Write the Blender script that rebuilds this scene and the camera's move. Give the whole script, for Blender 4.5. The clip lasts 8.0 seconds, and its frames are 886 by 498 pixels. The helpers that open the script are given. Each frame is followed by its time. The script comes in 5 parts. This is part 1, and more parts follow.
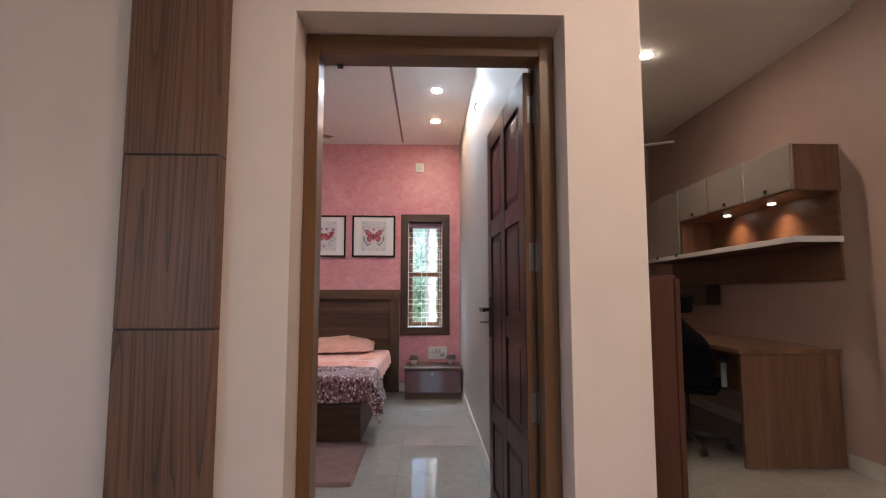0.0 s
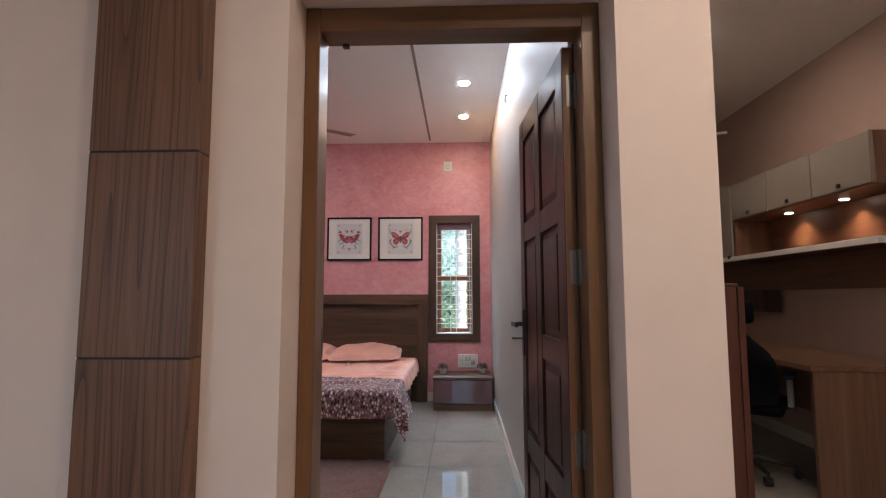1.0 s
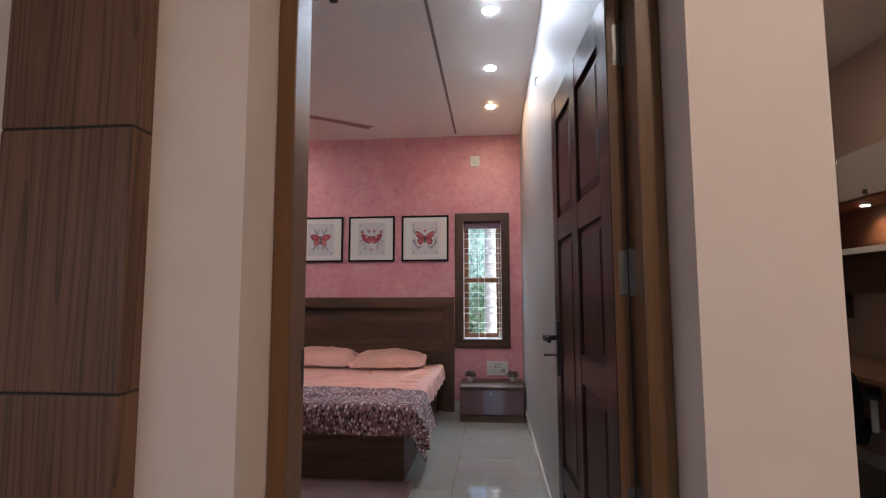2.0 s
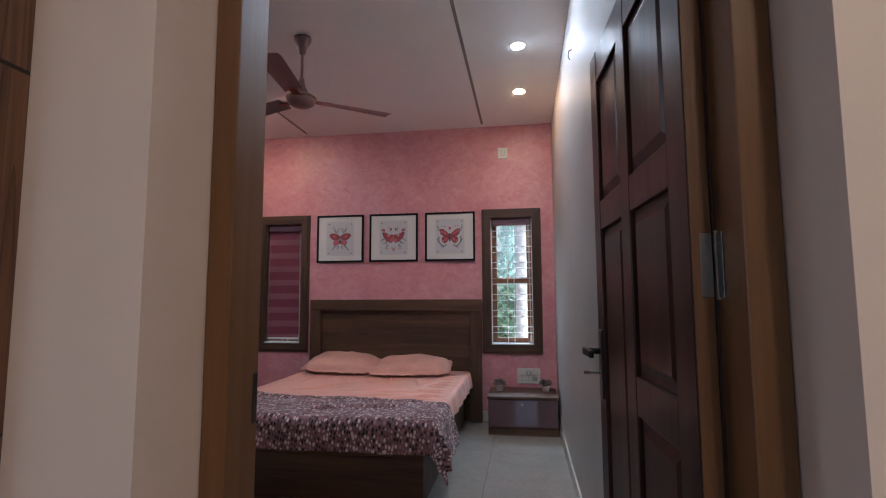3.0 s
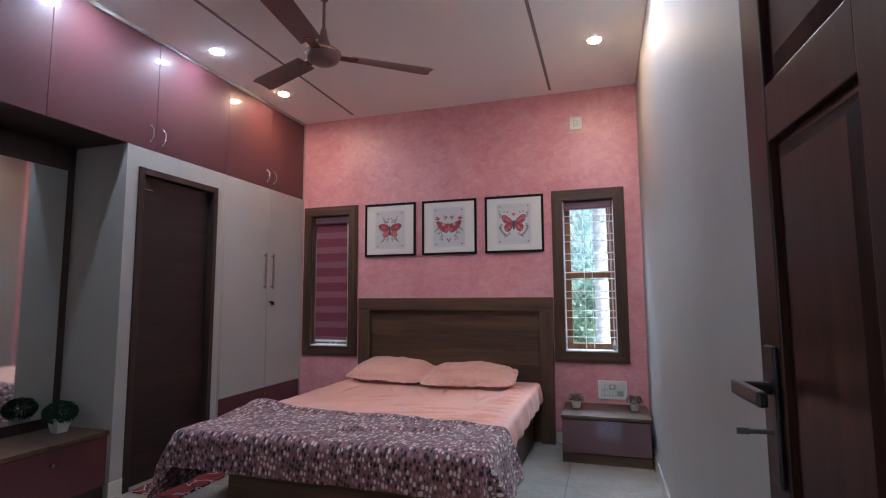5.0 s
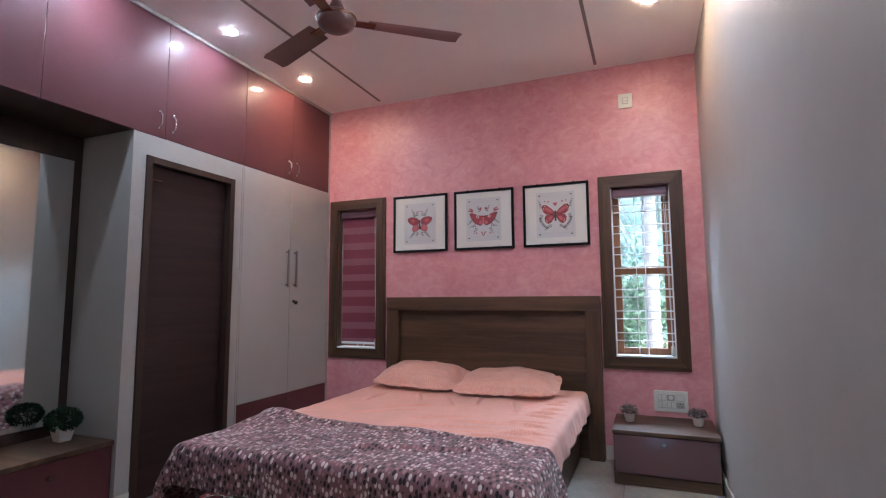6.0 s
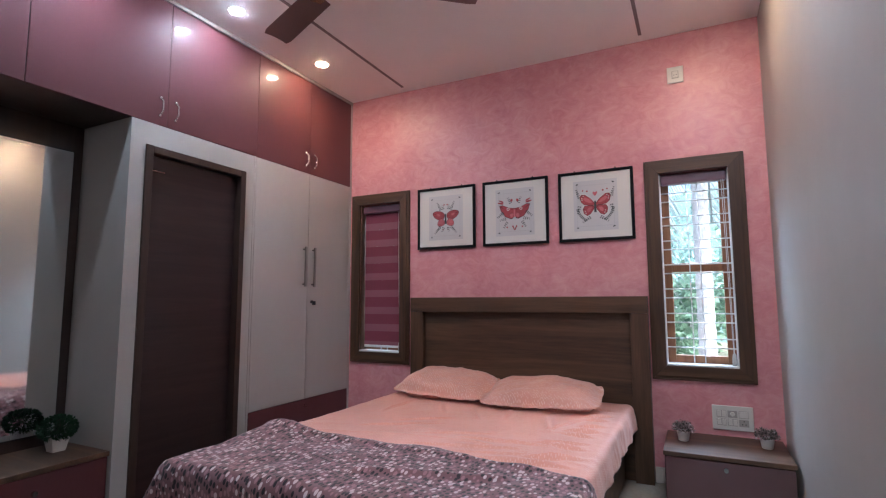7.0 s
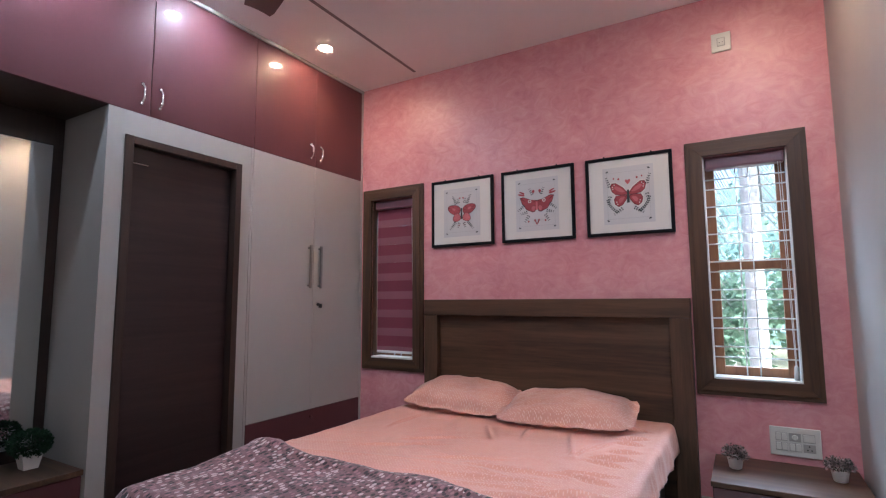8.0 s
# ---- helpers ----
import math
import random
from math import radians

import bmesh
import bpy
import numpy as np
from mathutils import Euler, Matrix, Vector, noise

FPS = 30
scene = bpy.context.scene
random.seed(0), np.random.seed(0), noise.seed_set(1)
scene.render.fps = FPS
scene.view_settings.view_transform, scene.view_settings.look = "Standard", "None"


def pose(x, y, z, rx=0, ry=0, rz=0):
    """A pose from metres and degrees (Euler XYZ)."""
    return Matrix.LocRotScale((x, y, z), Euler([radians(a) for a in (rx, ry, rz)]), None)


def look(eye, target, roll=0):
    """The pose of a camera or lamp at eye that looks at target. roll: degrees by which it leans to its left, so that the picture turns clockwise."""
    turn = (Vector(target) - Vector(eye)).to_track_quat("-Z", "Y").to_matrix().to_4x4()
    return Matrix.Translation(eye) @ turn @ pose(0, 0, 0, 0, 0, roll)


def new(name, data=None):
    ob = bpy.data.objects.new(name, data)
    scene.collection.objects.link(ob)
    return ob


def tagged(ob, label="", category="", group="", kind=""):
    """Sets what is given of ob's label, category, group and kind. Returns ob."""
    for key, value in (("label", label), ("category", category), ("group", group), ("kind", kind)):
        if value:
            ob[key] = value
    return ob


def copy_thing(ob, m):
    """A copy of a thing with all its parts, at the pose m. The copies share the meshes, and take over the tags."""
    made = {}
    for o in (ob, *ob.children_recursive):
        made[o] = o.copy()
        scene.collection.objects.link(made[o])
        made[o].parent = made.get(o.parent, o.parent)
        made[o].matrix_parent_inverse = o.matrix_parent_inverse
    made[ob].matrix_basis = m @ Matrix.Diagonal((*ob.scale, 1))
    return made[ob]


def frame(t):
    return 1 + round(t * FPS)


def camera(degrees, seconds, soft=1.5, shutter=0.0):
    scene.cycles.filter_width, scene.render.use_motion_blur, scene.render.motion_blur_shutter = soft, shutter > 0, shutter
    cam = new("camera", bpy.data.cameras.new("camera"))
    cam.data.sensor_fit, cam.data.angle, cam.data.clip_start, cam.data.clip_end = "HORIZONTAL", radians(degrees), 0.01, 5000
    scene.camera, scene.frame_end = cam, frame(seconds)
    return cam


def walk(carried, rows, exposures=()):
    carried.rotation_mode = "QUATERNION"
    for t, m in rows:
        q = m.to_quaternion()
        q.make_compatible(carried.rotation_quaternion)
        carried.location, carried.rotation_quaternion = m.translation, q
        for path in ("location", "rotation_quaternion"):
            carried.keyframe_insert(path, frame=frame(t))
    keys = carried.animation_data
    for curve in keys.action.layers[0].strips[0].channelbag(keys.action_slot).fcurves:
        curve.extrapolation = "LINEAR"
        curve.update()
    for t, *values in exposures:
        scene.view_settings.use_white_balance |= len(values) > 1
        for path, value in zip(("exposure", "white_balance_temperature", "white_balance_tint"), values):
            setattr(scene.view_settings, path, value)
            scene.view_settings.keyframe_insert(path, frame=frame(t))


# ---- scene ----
# camera and its walk
cam = camera(82.3, 8.0, soft=1.2)
PATH = [
    (0, (0.321, 0.680, 1.143), (0.381, 2.671, 1.328), -0.0),
    (0.5, (0.334, 0.817, 1.182), (0.333, 2.809, 1.365), -0.1),
    (1, (0.355, 0.975, 1.201), (0.289, 2.966, 1.386), -0.1),
    (1.5, (0.378, 1.146, 1.227), (0.247, 3.133, 1.411), -0.1),
    (3, (0.415, 1.695, 1.239), (0.101, 3.661, 1.430), -0.2),
    (3.5, (0.415, 1.881, 1.230), (0.032, 3.834, 1.424), -0.2),
    (4, (0.419, 2.058, 1.224), (-0.036, 3.996, 1.417), -0.1),
    (4.5, (0.425, 2.246, 1.218), (-0.104, 4.165, 1.412), -0.2),
    (6, (0.321, 2.825, 1.200), (-0.422, 4.671, 1.398), -0.3),
    (6.5, (0.294, 3.015, 1.197), (-0.522, 4.829, 1.396), -0.3),
    (7, (0.276, 3.198, 1.197), (-0.610, 4.979, 1.399), -0.2),
    (7.5, (0.263, 3.387, 1.204), (-0.690, 5.134, 1.406), -0.2),
    (8, (0.248, 3.590, 1.215), (-0.762, 5.304, 1.417), -0.3),
]
EXPOSURES = ((0.0, 2.22, 5900, 9), (1.5, 2.0, 5850, 9), (3.0, 1.61, 5500, 8), (4.5, 1.85, 5200, 6), (6.0, 2.22, 5300, 7), (8.0, 2.21, 5330, 8))
walk(cam, [(t, look(eye, target, roll)) for t, eye, target, roll in PATH], EXPOSURES)

# plan, in metres
YB = 6.945        # bedroom's back wall
XR = 0.720        # bedroom's right wall
XL = -2.53        # front of the wardrobes
XN = -3.0         # back of the niche
CEIL = 3.045
YH, YI = 2.354, 2.62   # hall face and bedroom face of the wall with the door
XE = 1.060        # free end of that wall
XS = 3.14         # study's far wall


# ---- world, sun, lamps ----
world = bpy.data.worlds.new("world")
scene.world = world
world.use_nodes = True
wn = world.node_tree.nodes
sky = wn.new("ShaderNodeTexSky")
sky.sky_type, sky.sun_disc = "NISHITA", False
sky.sun_elevation, sky.sun_rotation = radians(46), radians(110)
sky.air_density, sky.dust_density = 1.0, 3.0
world.node_tree.links.new(sky.outputs[0], wn["Background"].inputs["Color"])
wn["Background"].inputs["Strength"].default_value = 0.15

sun = new("sun", bpy.data.lights.new("sun", "SUN"))
sun.data.energy, sun.data.angle, sun.data.color = 5.0, radians(0.6), (1.0, 0.95, 0.88)
sun.matrix_world = look((8, 2, 9), (0, 5, 0))

COOL, WARM, HALL = (0.91, 0.95, 1.0), (1.0, 0.62, 0.34), (1.0, 0.76, 0.56)
LAMP, WARMTH, HALLW, DAYW, SKYW = 152.0, 0.85, 690.0, 2.5, 150.0     # glow of the bedroom and hall downlights; watts of the added daylight lamps at the hall's and the bedroom's windows


# area lamp: the cabinet lights and the two added daylight fills
def lamp(x, y, z, watts, colour, size=0.07, spread=180):
    data = bpy.data.lights.new("cabinet_or_fill_glow", "AREA")
    data.shape, data.size, data.energy, data.color, data.spread = "DISK", size, watts, colour, radians(spread)
    ob = new("cabinet_or_fill_glow", data)
    ob.location = (x, y, z)
    return ob


# ---- materials ----
def material(name):
    m = bpy.data.materials.new(name)
    m.use_nodes = True
    return m, m.node_tree.nodes, m.node_tree.links, m.node_tree.nodes["Principled BSDF"]


def ramp(nodes, links, source, stops):
    r = nodes.new("ShaderNodeValToRGB")
    e = r.color_ramp.elements
    while len(e) < len(stops):
        e.new(0.5)
    for el, (at, colour) in zip(e, stops):
        el.position, el.color = at, (*colour, 1)
    links.new(source, r.inputs[0])
    return r.outputs[0]


def coords(nodes, links, scale=(1, 1, 1), uv=False, vary=0.0, turn=(0, 0, 0)):
    tc = nodes.new("ShaderNodeTexCoord")
    mp = nodes.new("ShaderNodeMapping")
    mp.inputs["Scale"].default_value = scale
    mp.inputs["Rotation"].default_value = turn
    links.new(tc.outputs["UV" if uv else "Object"], mp.inputs["Vector"])
    if vary:
        info = nodes.new("ShaderNodeObjectInfo")
        mul = nodes.new("ShaderNodeMath")
        mul.operation, mul.inputs[1].default_value = "MULTIPLY", vary
        links.new(info.outputs["Random"], mul.inputs[0])
        links.new(mul.outputs[0], mp.inputs["Location"])
    return mp.outputs[0]


def noise_tex(nodes, links, vec, scale, detail=4, rough=0.55, distort=0.0):
    n = nodes.new("ShaderNodeTexNoise")
    n.inputs["Scale"].default_value, n.inputs["Detail"].default_value = scale, detail
    n.inputs["Roughness"].default_value, n.inputs["Distortion"].default_value = rough, distort
    links.new(vec, n.inputs["Vector"])
    return n.outputs["Fac"]


def bump(nodes, links, bsdf, height, strength, distance=0.002):
    b = nodes.new("ShaderNodeBump")
    b.inputs["Strength"].default_value, b.inputs["Distance"].default_value = strength, distance
    links.new(height, b.inputs["Height"])
    links.new(b.outputs[0], bsdf.inputs["Normal"])


def blend(nodes, links, fac, a, b, mode="MIX"):
    m = nodes.new("ShaderNodeMix")
    m.data_type, m.blend_type = "RGBA", mode
    for value, socket in ((fac, m.inputs[0]), (a, m.inputs[6]), (b, m.inputs[7])):
        if isinstance(value, (int, float)):
            socket.default_value = value
        elif isinstance(value, tuple):
            socket.default_value = (*value, 1)
        else:
            links.new(value, socket)
    return m.outputs[2]


def roughness(nodes, links, bsdf, source, low, high):
    r = nodes.new("ShaderNodeMapRange")
    r.inputs[3].default_value, r.inputs[4].default_value = low, high
    links.new(source, r.inputs[0])
    links.new(r.outputs[0], bsdf.inputs["Roughness"])


def plain(name, colour, rough=0.5, metal=0.0, spread=0.12, scale=18.0, relief=0.0, coat=0.0):
    """A surface of one colour with slight mottling, smudged gloss and fine relief."""
    m, n, l, b = material(name)
    vec = coords(n, l, vary=20)
    fine, broad = noise_tex(n, l, vec, scale * 8, 3), noise_tex(n, l, vec, scale * 0.12, 3)
    lo = tuple(c * (1 - spread) for c in colour)
    hi = tuple(min(1, c * (1 + spread)) for c in colour)
    base = ramp(n, l, broad, ((0.3, lo), (0.7, hi)))
    l.new(blend(n, l, 0.25, base, ramp(n, l, fine, ((0.35, lo), (0.65, hi)))), b.inputs["Base Color"])
    roughness(n, l, b, broad, max(0.02, rough - 0.06), rough + 0.06)
    b.inputs["Metallic"].default_value, b.inputs["Coat Weight"].default_value = metal, coat
    b.inputs["Coat Roughness"].default_value = 0.05
    if relief:
        bump(n, l, b, fine, relief)
    return m


def paint(name, colour, spread=0.05):
    """Rolled wall paint: slight unevenness, soft trowel marks."""
    m, n, l, b = material(name)
    vec = coords(n, l)
    broad, mid, fine = noise_tex(n, l, vec, 0.9, 4), noise_tex(n, l, vec, 6, 5), noise_tex(n, l, vec, 160, 3)
    lo, hi = tuple(c * (1 - spread) for c in colour), tuple(min(1, c * (1 + spread)) for c in colour)
    a = ramp(n, l, broad, ((0.3, lo), (0.7, hi)))
    l.new(blend(n, l, 0.35, a, ramp(n, l, mid, ((0.35, lo), (0.65, hi)))), b.inputs["Base Color"])
    b.inputs["Roughness"].default_value = 0.55
    mix = n.new("ShaderNodeMath")
    mix.operation = "ADD"
    l.new(fine, mix.inputs[0])
    l.new(mid, mix.inputs[1])
    bump(n, l, b, mix.outputs[0], 0.12, 0.002)
    return m


def stucco(name):
    """Mottled pink texture paint, brushed in short strokes."""
    m, n, l, b = material(name)
    vec = coords(n, l)
    broad = noise_tex(n, l, vec, 2.6, 6, 0.62, 0.6)
    strokes = noise_tex(n, l, coords(n, l, (9, 9, 13)), 1.0, 6, 0.7, 1.4)
    fine = noise_tex(n, l, vec, 55, 4, 0.6)
    a = ramp(n, l, broad, ((0.34, (0.55, 0.21, 0.236)), (0.5, (0.625, 0.27, 0.292)), (0.68, (0.68, 0.352, 0.366))))
    c = ramp(n, l, strokes, ((0.30, (0.51, 0.17, 0.20)), (0.47, (0.625, 0.27, 0.292)), (0.70, (0.75, 0.43, 0.43))))
    l.new(blend(n, l, 0.5, a, c), b.inputs["Base Color"])
    roughness(n, l, b, strokes, 0.30, 0.5)
    mix = n.new("ShaderNodeMath")
    mix.operation, mix.inputs[1].default_value = "MULTIPLY_ADD", 0.35
    l.new(fine, mix.inputs[0])
    l.new(strokes, mix.inputs[2])
    bump(n, l, b, mix.outputs[0], 0.22, 0.003)
    return m


def wood(name, dark, mid, light, axis="z", scale=1.0, rough=0.4, coat=0.0, contrast=1.0, relief=0.15):
    """Grain drawn out along one axis: wide figure, fine pores, slow change of tone."""
    m, n, l, b = material(name)
    long = {"x": (0.06, 1, 1), "y": (1, 0.06, 1), "z": (1, 1, 0.06)}[axis]
    figure = noise_tex(n, l, coords(n, l, tuple(c * 13 * scale for c in long), vary=30), 1.0, 4, 0.6, 0.9)
    pores = noise_tex(n, l, coords(n, l, tuple(c * 120 * scale for c in long), vary=30), 1.0, 4, 0.7, 0.2)
    tone = noise_tex(n, l, coords(n, l, vary=30), 2.0, 3)
    half = 0.17 / contrast
    a = ramp(n, l, figure, ((0.5 - half, dark), (0.5, mid), (0.5 + half, light)))
    c = ramp(n, l, pores, ((0.3, dark), (0.55, mid), (0.8, light)))
    col = blend(n, l, 0.4, a, c)
    col = blend(n, l, 0.5, col, ramp(n, l, tone, ((0.3, (0.82, 0.82, 0.82)), (0.7, (1, 1, 1)))), "MULTIPLY")
    l.new(col, b.inputs["Base Color"])
    roughness(n, l, b, pores, max(0.05, rough - 0.08), rough + 0.1)
    b.inputs["Coat Weight"].default_value, b.inputs["Coat Roughness"].default_value = coat, 0.15
    bump(n, l, b, pores, relief, 0.001)
    return m


def zebrano(name):
    """Brown laminate with fine upright grain lines and cathedral figure."""
    m, n, l, b = material(name)
    field = noise_tex(n, l, coords(n, l, (7.5, 7.5, 0.26), vary=40), 1.0, 2, 0.4, 0.1)
    lines = n.new("ShaderNodeMath")
    lines.operation, lines.inputs[1].default_value = "MULTIPLY", 17.0
    l.new(field, lines.inputs[0])
    saw = n.new("ShaderNodeMath")
    saw.operation = "FRACT"
    l.new(lines.outputs[0], saw.inputs[0])
    pores = noise_tex(n, l, coords(n, l, (260, 260, 5), vary=40), 1.0, 3, 0.7)
    streak = noise_tex(n, l, coords(n, l, (34, 34, 0.5), vary=40), 1.0, 4, 0.65)
    tone = noise_tex(n, l, coords(n, l, (5, 5, 0.4), vary=40), 1.0, 3)
    a = ramp(n, l, saw.outputs[0], ((0.0, (0.024, 0.011, 0.007)), (0.18, (0.128, 0.062, 0.034)), (0.45, (0.190, 0.096, 0.054)), (1.0, (0.152, 0.075, 0.041))))
    c = ramp(n, l, pores, ((0.35, (0.070, 0.032, 0.018)), (0.6, (0.200, 0.102, 0.058))))
    col = blend(n, l, 0.35, a, c)
    col = blend(n, l, 0.55, col, ramp(n, l, streak, ((0.36, (0.40, 0.37, 0.36)), (0.48, (1, 1, 1)))), "MULTIPLY")
    col = blend(n, l, 0.6, col, ramp(n, l, tone, ((0.3, (0.72, 0.68, 0.65)), (0.65, (1, 1, 1)))), "MULTIPLY")
    l.new(col, b.inputs["Base Color"])
    roughness(n, l, b, pores, 0.34, 0.5)
    bump(n, l, b, pores, 0.12, 0.001)
    return m


def tile_stuff(name):
    """Polished cream vitrified tile with faint clouding."""
    m, n, l, b = material(name)
    vec = coords(n, l, vary=60)
    cloud, vein = noise_tex(n, l, vec, 2.2, 6, 0.6, 1.2), noise_tex(n, l, vec, 5.5, 8, 0.65, 2.2)
    a = ramp(n, l, cloud, ((0.3, (0.285, 0.270, 0.244)), (0.7, (0.345, 0.328, 0.298))))
    c = ramp(n, l, vein, ((0.44, (0.370, 0.352, 0.318)), (0.5, (0.270, 0.250, 0.217)), (0.56, (0.370, 0.352, 0.318))))
    l.new(blend(n, l, 0.3, a, c), b.inputs["Base Color"])
    roughness(n, l, b, cloud, 0.01, 0.035)
    bump(n, l, b, cloud, 0.012, 0.002)
    return m


def creases(n, l, b, weave, scale, deep):
    """Soft crumples in laid cloth, with the weave on top."""
    soft = noise_tex(n, l, coords(n, l, (scale, scale * 0.6, 1), uv=True, turn=(0, 0, 0.6)), 1.0, 5, 0.5, 1.3)
    add = n.new("ShaderNodeMath")
    add.operation, add.inputs[1].default_value = "MULTIPLY_ADD", 0.05
    l.new(weave, add.inputs[0])
    l.new(soft, add.inputs[2])
    bump(n, l, b, add.outputs[0], 0.55, deep)


def spotted(name):
    """Mauve throw printed with white, pink and near-black oval dots."""
    m, n, l, b = material(name)
    weave = noise_tex(n, l, coords(n, l, (500, 500, 1), uv=True), 1.0, 2)
    col = ramp(n, l, weave, ((0.3, (0.165, 0.078, 0.088)), (0.7, (0.225, 0.112, 0.122))))
    for k, (cells, turn, colours) in enumerate((
            (35, 0.25, ((0.66, 0.54, 0.54), (0.016, 0.008, 0.012), (0.36, 0.185, 0.205), (0.016, 0.008, 0.012))),
            (35, -0.3, ((0.018, 0.009, 0.014), (0.60, 0.52, 0.52), (0.34, 0.17, 0.19), (0.62, 0.55, 0.54))))):
        v = n.new("ShaderNodeTexVoronoi")
        v.inputs["Scale"].default_value, v.inputs["Randomness"].default_value = 1.0, 0.36
        l.new(coords(n, l, (cells * 1.5, cells * 0.92, 1), uv=True, turn=(0, 0, turn)), v.inputs["Vector"])
        inside = ramp(n, l, v.outputs["Distance"], ((0.37, (1, 1, 1)), (0.42, (0, 0, 0))))
        sep = n.new("ShaderNodeSeparateColor")
        l.new(v.outputs["Color"], sep.inputs[0])
        pick = ramp(n, l, sep.outputs[0], tuple(zip((0.0, 0.3, 0.55, 0.8), colours)))
        n[pick.node.name].color_ramp.interpolation = "CONSTANT"
        has = ramp(n, l, sep.outputs[1], ((0.0, (1, 1, 1)), (0.98 - 0.80 * k, (0, 0, 0))))
        n[has.node.name].color_ramp.interpolation = "CONSTANT"
        col = blend(n, l, blend(n, l, 1.0, inside, has, "MULTIPLY"), col, pick)
    l.new(col, b.inputs["Base Color"])
    b.inputs["Roughness"].default_value, b.inputs["Sheen Weight"].default_value = 0.85, 0.25
    creases(n, l, b, weave, 11, 0.010)
    return m


def leafy_cloth(name, ground, motif, cells=84):
    """Cotton with rows of small pale leaf marks."""
    m, n, l, b = material(name)
    weave = noise_tex(n, l, coords(n, l, (600, 600, 1), uv=True), 1.0, 2)
    tone = noise_tex(n, l, coords(n, l, (3, 3, 1), uv=True), 1.0, 3)
    v = n.new("ShaderNodeTexVoronoi")
    v.inputs["Scale"].default_value, v.inputs["Randomness"].default_value = 1.0, 0.35
    l.new(coords(n, l, (cells * 1.3, cells * 0.75, 1), uv=True, turn=(0, 0, 0.5)), v.inputs["Vector"])
    inside = ramp(n, l, v.outputs["Distance"], ((0.26, (1, 1, 1)), (0.36, (0, 0, 0))))
    lo = tuple(c * 0.9 for c in ground)
    base = ramp(n, l, tone, ((0.3, lo), (0.7, ground)))
    l.new(blend(n, l, inside, base, motif), b.inputs["Base Color"])
    b.inputs["Roughness"].default_value, b.inputs["Sheen Weight"].default_value = 0.44, 0.2
    creases(n, l, b, weave, 7, 0.007)
    return m


def glow(name, colour, strength):
    m, n, l, b = material(name)
    b.inputs["Base Color"].default_value = (0.8, 0.8, 0.8, 1)
    b.inputs["Emission Color"].default_value = (*colour, 1)
    b.inputs["Emission Strength"].default_value = strength
    return m


def glass(name, rough=0.0):
    m, n, l, b = material(name)
    b.inputs["Base Color"].default_value = (0.97, 0.99, 0.98, 1)
    b.inputs["Roughness"].default_value, b.inputs["Transmission Weight"].default_value, b.inputs["IOR"].default_value = rough, 1.0, 1.45
    return m


def leaf_stuff(name, a, c, thin=0.0):
    """Leaves of varied tone; thin ones let light through."""
    m, n, l, b = material(name)
    geo = n.new("ShaderNodeNewGeometry")
    col = ramp(n, l, geo.outputs["Random Per Island"], ((0.0, a), (1.0, c)))
    l.new(col, b.inputs["Base Color"])
    if thin:
        through_light, mix = n.new("ShaderNodeBsdfTranslucent"), n.new("ShaderNodeMixShader")
        l.new(col, through_light.inputs["Color"])
        mix.inputs[0].default_value = thin
        l.new(b.outputs[0], mix.inputs[1])
        l.new(through_light.outputs[0], mix.inputs[2])
        l.new(mix.outputs[0], n["Material Output"].inputs["Surface"])
    b.inputs["Roughness"].default_value, b.inputs["Specular IOR Level"].default_value = 0.8, 0.2
    return m


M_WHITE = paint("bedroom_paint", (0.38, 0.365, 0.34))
M_CEIL = paint("ceiling_paint", (0.90, 0.88, 0.85), 0.02)
M_HALL = paint("hall_paint", (0.74, 0.635, 0.58))
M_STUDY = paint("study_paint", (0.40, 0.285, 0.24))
M_PINK = stucco("pink_stucco")
M_TILE = tile_stuff("vitrified_tile")
M_GROUT = plain("grout", (0.20, 0.187, 0.167), 0.85)
M_SKIRT = plain("skirting_tile", (0.60, 0.57, 0.51), 0.18)
M_ZEBRA = zebrano("streaked_laminate")
M_JOINT = plain("black_joint", (0.012, 0.010, 0.009), 0.5)
M_JAMB = wood("polished_teak", (0.118, 0.053, 0.019), (0.172, 0.082, 0.030), (0.220, 0.110, 0.044), "z", 1.0, 0.38, 0.2, 0.8)
M_JAMBX = wood("polished_teak_level", (0.118, 0.053, 0.019), (0.172, 0.082, 0.030), (0.220, 0.110, 0.044), "x", 1.0, 0.38, 0.2, 0.8)
M_DOOR = wood("dark_varnished_wood", (0.014, 0.0045, 0.0032), (0.043, 0.0140, 0.0085), (0.084, 0.031, 0.0175), "z", 1.0, 0.34, 0.0, 1.5, 0.06)
M_DOOR.node_tree.nodes["Principled BSDF"].inputs["Specular IOR Level"].default_value = 0.32
M_EDGE = wood("pale_door_edge", (0.10, 0.045, 0.020), (0.16, 0.075, 0.033), (0.22, 0.11, 0.05), "z", 1.5, 0.45)
M_BED = wood("brown_laminate", (0.036, 0.0168, 0.0082), (0.082, 0.042, 0.0218), (0.136, 0.074, 0.039), "x", 0.8, 0.46, 0.0, 1.35)
M_BEDZ = wood("brown_laminate_upright", (0.036, 0.0168, 0.0082), (0.082, 0.042, 0.0218), (0.136, 0.074, 0.039), "z", 0.8, 0.46, 0.0, 1.35)
M_WINX = wood("window_wood_level", (0.034, 0.0150, 0.0070), (0.070, 0.034, 0.0160), (0.112, 0.058, 0.028), "x", 0.9, 0.5, 0.0, 1.3)
